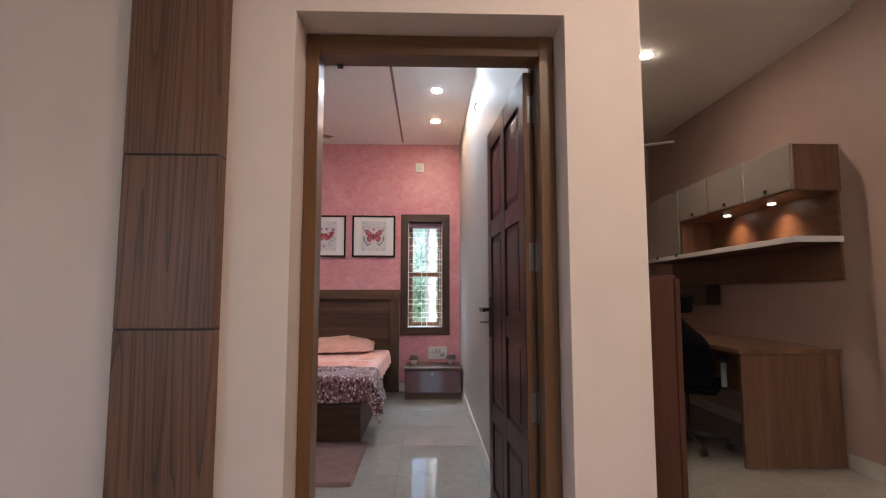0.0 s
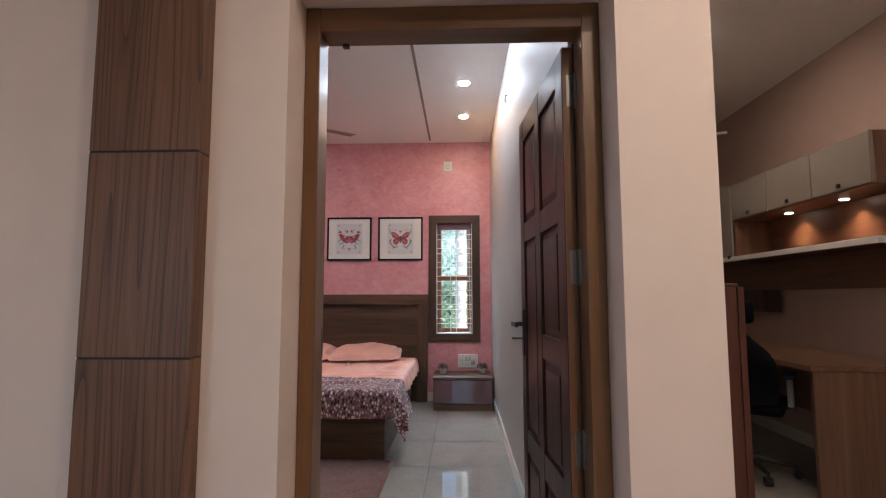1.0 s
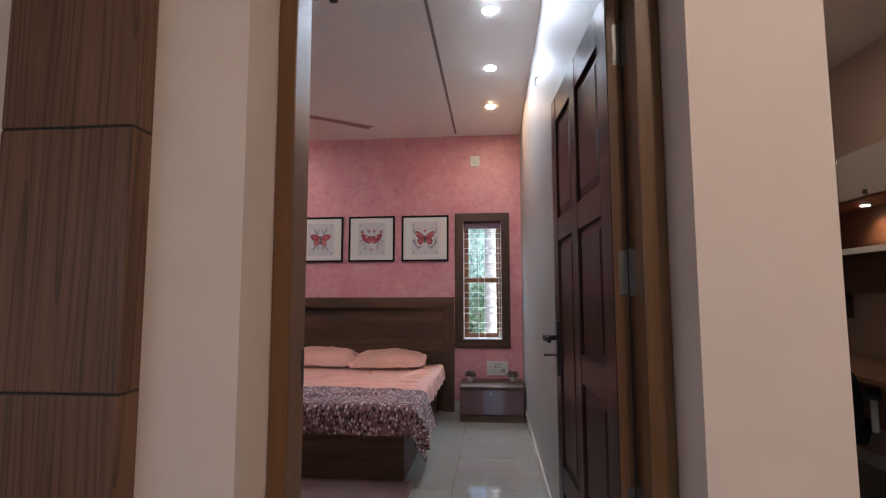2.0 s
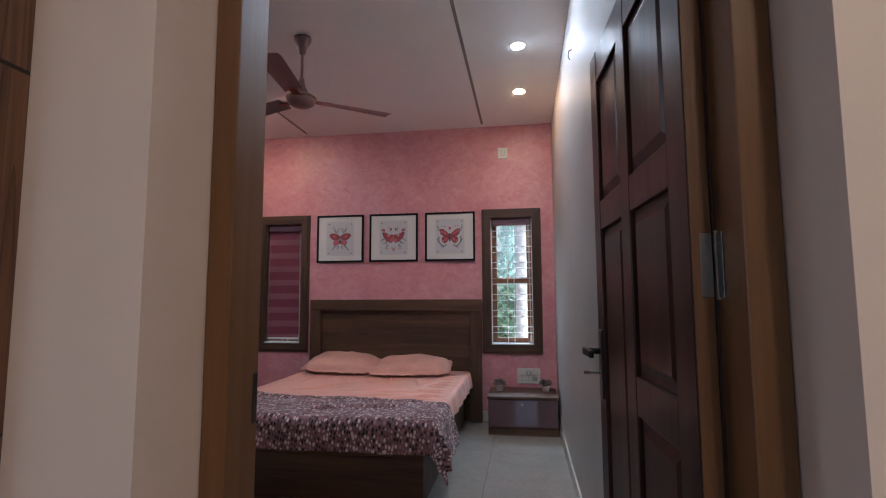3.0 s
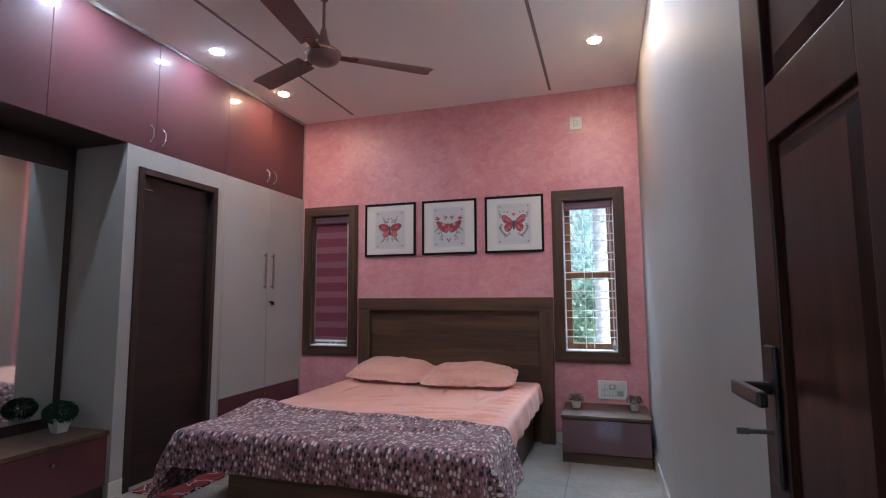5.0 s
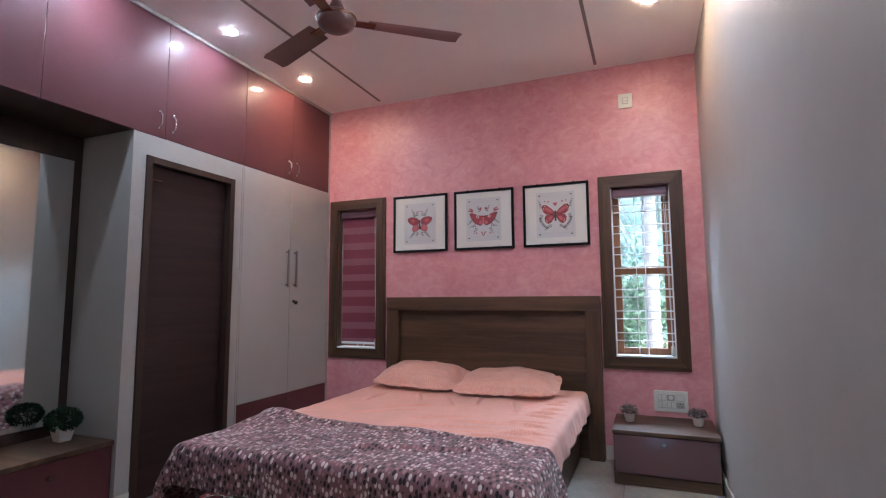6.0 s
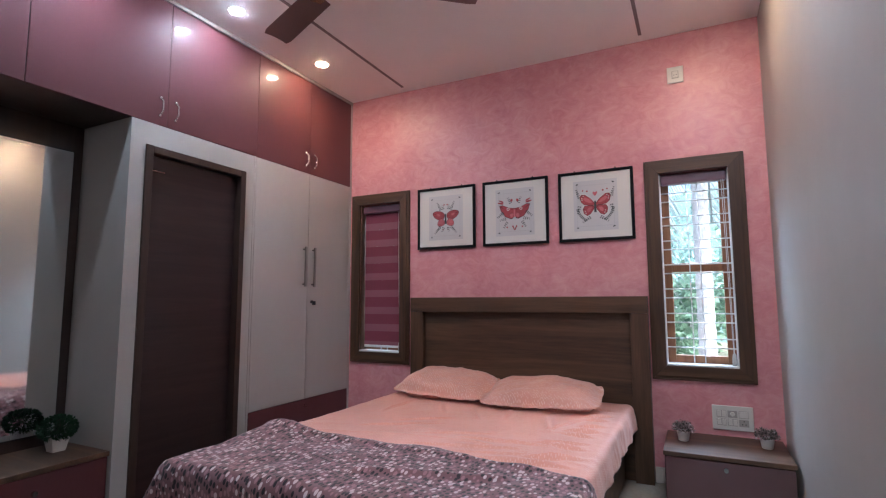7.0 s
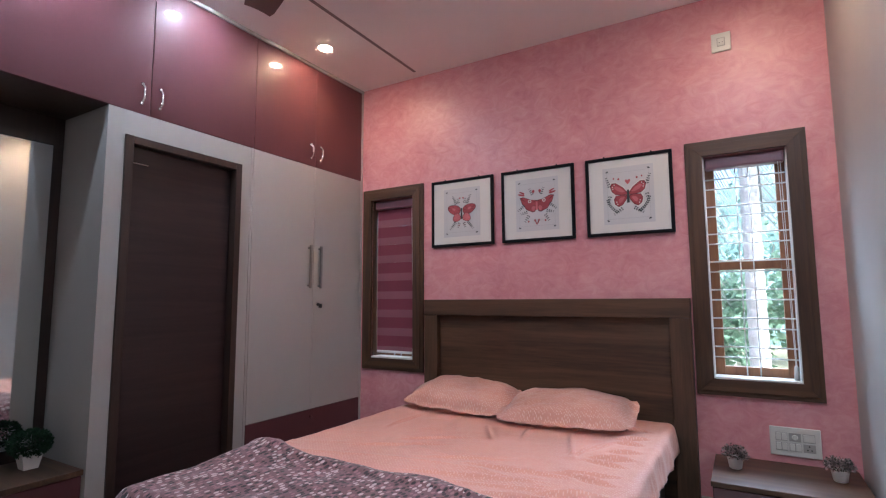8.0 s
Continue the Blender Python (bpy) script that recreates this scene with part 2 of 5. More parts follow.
M_WINZ = wood("window_wood_upright", (0.034, 0.0150, 0.0070), (0.070, 0.034, 0.0160), (0.112, 0.058, 0.028), "z", 0.9, 0.5, 0.0, 1.3)
M_SASH = wood("sash_wood", (0.16, 0.06, 0.025), (0.24, 0.10, 0.043), (0.31, 0.145, 0.065), "z", 1.0, 0.4)
M_BATH = wood("dark_brown_flush_door", (0.014, 0.0066, 0.0066), (0.025, 0.0125, 0.0125), (0.038, 0.0195, 0.0185), "y", 1.2, 0.42)
M_BATHF = wood("dark_brown_frame", (0.021, 0.011, 0.0078), (0.036, 0.019, 0.0135), (0.052, 0.029, 0.020), "z", 1.0, 0.45)
M_MAROON = plain("maroon_laminate", (0.108, 0.038, 0.043), 0.42, spread=0.06, coat=0.35)
M_MAROON.node_tree.nodes["Principled BSDF"].inputs["Specular IOR Level"].default_value = 0.22
M_MAROONG = plain("maroon_gloss_laminate", (0.108, 0.038, 0.043), 0.25, spread=0.06, coat=1.0)
M_GLOSS = plain("white_gloss_laminate", (0.43, 0.413, 0.39), 0.06, spread=0.03, coat=0.4)
M_DESK = wood("walnut_laminate", (0.10, 0.050, 0.030), (0.165, 0.085, 0.052), (0.22, 0.12, 0.075), "z", 0.9, 0.4)
M_PART = wood("dark_red_laminate", (0.055, 0.018, 0.012), (0.095, 0.034, 0.022), (0.13, 0.05, 0.033), "z", 0.9, 0.4)
M_SHELF = wood("shelf_laminate", (0.10, 0.050, 0.030), (0.165, 0.085, 0.052), (0.22, 0.12, 0.075), "y", 0.9, 0.4)
M_GREIGE = plain("greige_gloss_glass", (0.29, 0.255, 0.22), 0.12, spread=0.04, coat=0.4)
M_CHROME = plain("brushed_chrome", (0.50, 0.48, 0.46), 0.26, 1.0, 0.06)
M_HANDLE = plain("grey_metal_bar", (0.26, 0.25, 0.245), 0.3, 1.0, 0.06)
M_STEEL = plain("steel_hinge", (0.24, 0.23, 0.22), 0.38, 1.0, 0.1)
M_BLACK = plain("black_metal", (0.014, 0.013, 0.013), 0.35, 0.0, 0.2)
M_FRAME = plain("black_frame", (0.004, 0.004, 0.006), 0.75)
M_FRAME.node_tree.nodes["Principled BSDF"].inputs["Specular IOR Level"].default_value = 0.2
M_MAT = plain("white_mount", (0.66, 0.64, 0.60), 0.8, spread=0.03)
M_PRINT = plain("pale_grey_print", (0.55, 0.545, 0.55), 0.7, spread=0.05)
M_LINE = plain("grey_line", (0.40, 0.40, 0.41), 0.7)
M_RED = plain("red_ink", (0.34, 0.058, 0.070), 0.7, spread=0.2, scale=60)
M_ROSE = plain("rose_ink", (0.48, 0.13, 0.145), 0.7, spread=0.2, scale=60)
M_WINE = plain("dark_wine_ink", (0.10, 0.022, 0.03), 0.7)
M_INK = plain("dark_ink", (0.05, 0.055, 0.06), 0.7)
M_PLATE = plain("ivory_plastic", (0.66, 0.65, 0.60), 0.3, spread=0.03)
M_PLATE2 = plain("ivory_switch", (0.40, 0.39, 0.36), 0.25, spread=0.03)
M_SHEET = leafy_cloth("peach_sheet", (0.80, 0.392, 0.298), (0.83, 0.50, 0.41))
M_PILLOW = leafy_cloth("peach_pillowcase", (0.66, 0.325, 0.25), (0.74, 0.49, 0.40), 80)
M_THROW = spotted("spotted_throw")
M_MATTRESS = plain("mattress_cloth", (0.55, 0.50, 0.47), 0.9)
M_POT = plain("white_pot", (0.70, 0.68, 0.65), 0.35, spread=0.04)
M_BALL = leaf_stuff("dark_green_leaves", (0.012, 0.032, 0.018), (0.03, 0.075, 0.035))
M_SPRIG = leaf_stuff("green_and_pink_sprigs", (0.045, 0.055, 0.035), (0.55, 0.42, 0.42))
M_FAN = plain("mauve_brown_fan", (0.22, 0.125, 0.115), 0.35, 0.3)
M_FANR = plain("copper_fan_trim", (0.42, 0.24, 0.17), 0.25, 1.0)
M_BLIND = plain("purple_blind_head", (0.17, 0.085, 0.11), 0.3)
M_ZEB1 = plain("maroon_blind_band", (0.17, 0.032, 0.058), 0.8, relief=0.2)
M_ZEB2 = plain("pink_blind_band", (0.22, 0.085, 0.11), 0.8, relief=0.2)
M_GRILL = plain("white_enamel", (0.72, 0.71, 0.69), 0.3)
M_MIRROR = plain("silvered_mirror", (0.86, 0.88, 0.87), 0.02, 1.0, 0.01)
M_PANE = glass("window_glass")
M_RUG = plain("dusty_pink_pile", (0.20, 0.118, 0.104), 0.95, spread=0.1, scale=30, relief=0.6)
M_SEAT = plain("black_mesh_cloth", (0.004, 0.004, 0.006), 0.8)
M_SEAT.node_tree.nodes["Principled BSDF"].inputs["Specular IOR Level"].default_value = 0.1
M_GREY = plain("pale_grey_plastic", (0.50, 0.48, 0.45), 0.4)
M_LEDW = glow("warm_led", (1.0, 0.84, 0.62), 3)
M_RING = plain("white_ring", (0.75, 0.74, 0.72), 0.4)
M_STRIP = plain("grey_groove_shade", (0.23, 0.205, 0.20), 0.6)
M_GROUND = plain("garden_earth", (0.16, 0.15, 0.09), 0.95, spread=0.4, scale=6)
M_TRUNK = wood("pale_palm_bark", (0.36, 0.355, 0.335), (0.50, 0.495, 0.475), (0.62, 0.61, 0.59), "x", 1.0, 0.9)
M_FROND = leaf_stuff("dry_grey_frond", (0.28, 0.285, 0.275), (0.46, 0.475, 0.46), 0.35)
M_LEAF = leaf_stuff("garden_leaves", (0.14, 0.215, 0.145), (0.29, 0.41, 0.29), 0.6)
M_LEAF2 = leaf_stuff("blue_green_leaves", (0.15, 0.235, 0.205), (0.30, 0.42, 0.38), 0.6)


# ---- builders ----
ORIGIN = {}


def box(x0, x1, y0, y1, z0, z1, bev=0.003, bm=None):
    """A box with softened edges, in world metres."""
    out = bm or bmesh.new()
    tmp = bmesh.new()
    bmesh.ops.create_cube(tmp, size=1)
    for v in tmp.verts:
        v.co = ((x0 + x1) / 2 + v.co.x * (x1 - x0), (y0 + y1) / 2 + v.co.y * (y1 - y0), (z0 + z1) / 2 + v.co.z * (z1 - z0))
    if bev:
        bmesh.ops.bevel(tmp, geom=tmp.edges[:], offset=bev, segments=2, profile=0.5, affect="EDGES", clamp_overlap=True)
    absorb(out, tmp)
    return out


def absorb(bm, tmp, m=None):
    if m is not None:
        bmesh.ops.transform(tmp, matrix=m, verts=tmp.verts[:])
    data = bpy.data.meshes.new("tmp")
    tmp.to_mesh(data)
    tmp.free()
    bm.from_mesh(data)
    bpy.data.meshes.remove(data)
    return bm


def boxes(*specs, bev=0.003):
    bm = bmesh.new()
    for s in specs:
        box(*s, bev=bev, bm=bm)
    return bm


def tube(p0, p1, r0, r1=None, n=16, bm=None):
    out = bm or bmesh.new()
    p0, p1 = Vector(p0), Vector(p1)
    tmp = bmesh.new()
    bmesh.ops.create_cone(tmp, cap_ends=True, segments=n, radius1=r0, radius2=r0 if r1 is None else r1, depth=(p1 - p0).length)
    absorb(out, tmp, Matrix.Translation((p0 + p1) / 2) @ (p1 - p0).to_track_quat("Z", "Y").to_matrix().to_4x4())
    return out


def lathe(profile, centre, n=28, bm=None):
    """Turns (radius, height) pairs about an upright axis."""
    out = bm or bmesh.new()
    rings = [[out.verts.new((centre[0] + r * math.cos(2 * math.pi * k / n), centre[1] + r * math.sin(2 * math.pi * k / n), centre[2] + h)) for k in range(n)] for r, h in profile]
    for a, b in zip(rings, rings[1:]):
        for k in range(n):
            out.faces.new((a[k], a[(k + 1) % n], b[(k + 1) % n], b[k]))
    for ring, flip in ((rings[0], True), (rings[-1], False)):
        out.faces.new(ring[::-1] if flip else ring)
    return out


def sheet_of(rows, uv=None, bm=None):
    """A grid surface from rows of points."""
    out = bm or bmesh.new()
    grid = [[out.verts.new(p) for p in row] for row in rows]
    layer = out.loops.layers.uv.verify() if uv else None
    for i in range(len(grid) - 1):
        for j in range(len(grid[0]) - 1):
            f = out.faces.new((grid[i][j], grid[i][j + 1], grid[i + 1][j + 1], grid[i + 1][j]))
            if uv:
                for loop, (a, b) in zip(f.loops, ((i, j), (i, j + 1), (i + 1, j + 1), (i + 1, j))):
                    loop[layer].uv = uv[a][b]
    return out


def link(name, bm, mat, origin, smooth=False):
    data = bpy.data.meshes.new(name)
    bmesh.ops.translate(bm, vec=-Vector(origin), verts=bm.verts[:])
    bmesh.ops.recalc_face_normals(bm, faces=bm.faces[:])
    for f in bm.faces:
        f.smooth = smooth
    bm.to_mesh(data)
    bm.free()
    data.materials.append(mat)
    ob = new(name, data)
    ORIGIN[ob] = Vector(origin)
    return ob


def thing(name, at, label, category, group=""):
    """An empty at a thing's base, for parts made in world metres."""
    ob = new(name)
    ob.empty_display_size = 0.1
    ob.location = at
    ORIGIN[ob] = Vector(at)
    return tagged(ob, label, category, group)


def part(name, bm, mat, parent, label="", smooth=False):
    ob = link(name, bm, mat, ORIGIN[parent], smooth)
    ob.parent = parent
    return tagged(ob, label) if label else ob


def solid(name, bm, mat, at, label, category, group="", smooth=False):
    """A thing that is one mesh."""
    ob = link(name, bm, mat, at, smooth)
    ob.location = at
    return tagged(ob, label, category, group)


def structure(name, bm, mat, label, category, at=(0, 0, 0)):
    return tagged(link(name, bm, mat, at), label, category, kind="structure")


def wall_bm(axis, a0, a1, b0, b1, z0, z1, holes=()):
    """A wall along x or y: a0..a1 its length, b0..b1 its thickness; holes (from, to, sill, head) go through it."""
    cuts = sorted({a0, a1, *(h[0] for h in holes), *(h[1] for h in holes)})
    bm = bmesh.new()
    for p, q in zip(cuts, cuts[1:]):
        spans, low = [], z0
        for h in sorted((h for h in holes if h[0] <= p + 1e-6 and h[1] >= q - 1e-6), key=lambda h: h[2]):
            spans.append((low, h[2]))
            low = h[3]
        spans.append((low, z1))
        for lo, hi in spans:
            if hi - lo > 1e-4:
                args = (p, q, b0, b1, lo, hi) if axis == "x" else (b0, b1, p, q, lo, hi)
                box(*args, bev=0, bm=bm)
    return bm


# ---- structure ----
W1 = (-2.415, -1.995, 0.755, 2.055)    # window openings: from, to, sill, head
W2 = (0.079, 0.499, 0.763, 2.062)
structure("wall_north", wall_bm("x", -3.2, 0.90, YB, YB + 0.22, -0.02, 3.2, (W1, W2)), M_PINK, "mottled pink textured feature wall behind the bed", "wall")
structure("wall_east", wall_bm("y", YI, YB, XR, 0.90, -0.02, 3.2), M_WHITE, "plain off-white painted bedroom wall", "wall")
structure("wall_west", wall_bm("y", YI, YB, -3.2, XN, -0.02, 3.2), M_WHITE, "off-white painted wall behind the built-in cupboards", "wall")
D0, D1, DH = -0.133, 0.795, 2.12
structure("wall_south", wall_bm("x", -4.2, XE, YH, YI, -0.02, 3.2, ((D0, D1, -0.02, DH),)), M_HALL, "cream painted hall wall round a deep doorway", "wall")
B0, B1, BH = 4.988, 5.718, 2.107
structure("wall_closet", wall_bm("y", 4.900, 5.79, XL - 0.12, XL, -0.02, 2.237, ((B0, B1, -0.02, BH),)), M_WHITE, "narrow off-white wall round a dark inner door", "wall")
structure("wall_pier", wall_bm("x", XN, XL - 0.12, 4.900, 4.985, -0.02, 2.237), M_WHITE, "off-white side wall of the dressing niche", "wall")
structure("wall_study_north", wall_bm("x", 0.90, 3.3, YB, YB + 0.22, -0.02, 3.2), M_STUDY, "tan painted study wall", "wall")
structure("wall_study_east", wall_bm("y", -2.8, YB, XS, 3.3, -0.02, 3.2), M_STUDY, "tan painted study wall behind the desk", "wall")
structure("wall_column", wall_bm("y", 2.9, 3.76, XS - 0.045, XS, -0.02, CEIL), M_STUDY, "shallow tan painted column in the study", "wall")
# the wide opening is made up, to bring daylight in from the left
structure("wall_hall_south", wall_bm("x", -4.2, 3.3, -2.8, -2.6, -0.02, 3.2, ((-3.3, -1.5, 0.9, 2.2), (0.12, 0.68, 0.5, 2.15))), M_HALL, "plain unseen cream hall wall with two window openings, one added for light", "wall")
structure("wall_hall_west", wall_bm("y", -2.6, YH, -4.2, -4.0, -0.02, 3.2), M_HALL, "plain cream hall wall", "wall")
structure("ceiling", box(-4.2, 3.3, -2.8, 7.165, CEIL, 3.2, 0), M_CEIL, "flat off-white painted ceiling", "ceiling")
# grooves as slightly proud strips, their shade given by the grey colour
for x in (-1.925, 0.008):
    structure("ceiling_groove", box(x - 0.011, x + 0.011, YI + 0.1, YB - 0.10, CEIL - 0.004, CEIL + 0.02, 0), M_STRIP, "thin grey strip coloured as the shade of a bedroom ceiling groove", "groove")

floor = structure("floor", box(-4.2, 3.3, -2.8, 7.165, -0.16, -0.016, 0), M_GROUT, "polished cream vitrified floor tiles with thin joints", "floor")
T = 0.62
tile_bm = box(-T / 2 + 0.0012, T / 2 - 0.0012, -T / 2 + 0.0012, T / 2 - 0.0012, -0.018, 0.0, 0)
bmesh.ops.bevel(tile_bm, geom=[e for e in tile_bm.edges if all(v.co.z > -0.001 for v in e.verts)], offset=0.0012, segments=1, affect="EDGES")
tile_data = bpy.data.meshes.new("floor_tile")
tile_bm.to_mesh(tile_data)
tile_bm.free()
tile_data.materials.append(M_TILE)
for i in range(-7, 6):
    for j in range(-13, 3):
        ob = new("floor_tile", tile_data)
        ob.location = (0.13 + (i + 0.5) * T, 5.31 + (j + 0.5) * T, 0)
        ob.parent = floor

# skirting
def skirting(*spec):
    structure("baseboard", box(*spec, bev=0.003), M_SKIRT, "low cream tile skirting along the wall", "baseboard")

skirting(XR - 0.012, XR, 3.5, YB, 0, 0.10)
skirting(XL, XL + 0.012, 4.888, B0 - 0.004, 0, 0.10)
skirting(XL, XL + 0.012, B1 + 0.004, 5.79, 0, 0.10)
skirting(-0.02, 0.055, YB - 0.012, YB, 0, 0.10)
skirting(XS - 0.012, XS, 4.75, YB, 0, 0.10)
skirting(XS - 0.012, XS, 3.765, 4.09, 0, 0.10)
skirting(XN + 0.0, XL, YI, YI + 0.012, 0, 0.10)
skirting(D1, XE, YH - 0.012, YH, 0, 0.10)

# ---- doorway with its carved door ----
FY0, FY1 = 2.502, 2.603
door_frame = thing("door_frame", (0.33, 2.55, 0), "polished golden-brown teak frame set deep in the doorway", "door frame")
tagged(door_frame, kind="structure")
part("jamb", boxes((D0 + 0.002, -0.084, FY0, FY1, 0, DH - 0.002)), M_JAMB, door_frame)
part("jamb", boxes((0.737, D1 - 0.002, FY0, YI - 0.002, 0, DH - 0.002)), M_JAMB, door_frame)
bm = boxes((-0.0842, -0.0828, 2.584, 2.599, 1.01, 1.10), bev=0.0005)
part("strike_plate", bm, M_BLACK, door_frame, "dark strike plate let into the jamb")
part("bolt_keep", boxes((-0.032, -0.010, 2.580, 2.599, 2.026, 2.0398)), M_BLACK, door_frame, "small black bolt keep under the head")
# dark strip covers the lit wall in the hinge gap; its shade is coloured
part("rebate", boxes((0.7318, 0.7365, 2.611, 2.6185, 0, 2.04), bev=0), M_BATHF, door_frame, "dark strip put in as the hinge gap's shade")
part("head", boxes((-0.084, 0.737, FY0 + 0.001, FY1, 2.04, DH - 0.003)), M_JAMBX, door_frame)
for z in (0.208, 0.728, 1.292, 1.876):
    bm = boxes((0.7345, 0.7368, 2.580, 2.602, z - 0.054, z + 0.054), bev=0.0008)
    for k in (-0.036, -0.012, 0.012, 0.036):
        tube((0.7346, 2.588 + 0.006 * (k > 0), z + k), (0.7332, 2.588 + 0.006 * (k > 0), z + k), 0.003, n=10, bm=bm)
    part("hinge_leaf", bm, M_STEEL, door_frame, "steel hinge leaf screwed to the jamb")

# the leaf is built closed along x from its hinge, then swung open
def door_leaf():
    w, h, th = 0.790, 2.018, 0.036
    hinge = (0.731, 2.613, 0.008)
    ob = thing("door_3", hinge, "dark varnished wooden door with raised panels, standing open", "door")
    tagged(ob, kind="structure")
    cols = {"wide": (0.095, 0.370), "narrow": (0.452, 0.705)}
    rows = {"wide": ((0.17, 0.50), (0.595, 0.952), (1.043, 1.440), (1.528, 1.915)), "narrow": ((0.17, 0.50), (0.595, 1.440), (1.528, 1.915))}
    stiles = ((0, 0.095), (0.370, 0.452), (0.705, w))

    def world(bm):
        for v in bm.verts:
            v.co.y = th - v.co.y
        bmesh.ops.translate(bm, vec=Vector(hinge), verts=bm.verts[:])
        return bm

    # local: -y' of the closed leaf faces the room once it stands open
    for a, b in stiles:
        part("stile", world(boxes((a, b, 0, th, 0, h))), M_DOOR, ob)
    for key, (a, b) in cols.items():
        edges = [0.0] + [v for r in rows[key] for v in r] + [h]
        for lo, hi in zip(edges[0::2], edges[1::2]):
            part("rail", world(boxes((a, b, 0.001, th - 0.001, lo, hi), bev=0.002)), M_DOOR, ob)
        for lo, hi in rows[key]:
            bm = boxes((a, b, 0.013, th - 0.013, lo, hi), bev=0)
            for y0, y1, top in ((0.0, 0.013, 0), (th - 0.013, th, 1)):
                m = 0.035
                tmp = bmesh.new()
                base_y, face_y = (y1, y0 + 0.004) if not top else (y0, y1 - 0.004)
                outer = [tmp.verts.new(p) for p in ((a + 0.012, base_y, lo + 0.012), (b - 0.012, base_y, lo + 0.012), (b - 0.012, base_y, hi - 0.012), (a + 0.012, base_y, hi - 0.012))]
                inner = [tmp.verts.new(p) for p in ((a + m, face_y, lo + m), (b - m, face_y, lo + m), (b - m, face_y, hi - m), (a + m, face_y, hi - m))]
                for k in range(4):
                    tmp.faces.new((outer[k], outer[(k + 1) % 4], inner[(k + 1) % 4], inner[k]))
                tmp.faces.new(inner)
                absorb(bm, tmp)
            panel = part("panel", world(bm), M_DOOR, ob)
    part("edge_strip", world(boxes((-0.003, 0.0, 0.002, th - 0.002, 0.0, h), bev=0)), M_EDGE, ob, "paler wood on the hinge edge")
    for z in (0.2, 0.72, 1.284, 1.868):
        bm = boxes((-0.005, -0.003, 0.014, 0.034, z - 0.054, z + 0.054), bev=0.0008)
        tube((-0.006, th + 0.006, z - 0.058), (-0.006, th + 0.006, z + 0.058), 0.006, n=12, bm=bm)
        for k in (-0.04, -0.018, 0.018, 0.04):
            tube((-0.0062, 0.020 + 0.007 * (k > 0), z + k), (-0.0075, 0.020 + 0.007 * (k > 0), z + k), 0.0035, n=10, bm=bm)
        part("hinge", world(bm), M_STEEL, ob, "steel butt hinge")
    plate = part("lock_plate", world(boxes((w - 0.075, w - 0.035, -0.008, 0.0, 0.922, 1.13), bev=0.003)), M_BLACK, ob, "black metal lock plate")
    bm = tube((w - 0.055, -0.008, 1.065), (w - 0.055, -0.05, 1.065), 0.010, n=14)
    absorb(bm, boxes((w - 0.165, w - 0.045, -0.060, -0.046, 1.055, 1.077), bev=0.004))
    part("lever", world(bm), M_BLACK, plate, "short lever handle")
    bm = tube((w - 0.055, -0.008, 1.0), (w - 0.055, -0.042, 1.0), 0.004, n=10)
    absorb(bm, boxes((w - 0.057, w - 0.053, -0.058, -0.04, 0.995, 1.005), bev=0.001))
    part("key", world(bm), M_STEEL, plate, "key left in the lock")
    ob.rotation_euler = (0, 0, radians(93.5))
    return ob

door_leaf()

# ---- clad column in the hall ----
clad = thing("wall_panel", (-0.5, 2.33, 0), "streaked brown laminate cladding with black joints on a hall column", "wall panel")
joints = (0.0, 0.487, 1.040, 1.593, 2.146, 2.70, CEIL)
part("backing", boxes((-0.650, -0.350, 2.2925, YH, 0, CEIL), bev=0), M_JOINT, clad, "black backing that shows in the joints")
for lo, hi in zip(joints, joints[1:]):
    part("panel", boxes((-0.651, -0.349, 2.290, YH - 0.001, lo + 0.003, hi - 0.003), bev=0.0015), M_ZEBRA, clad)

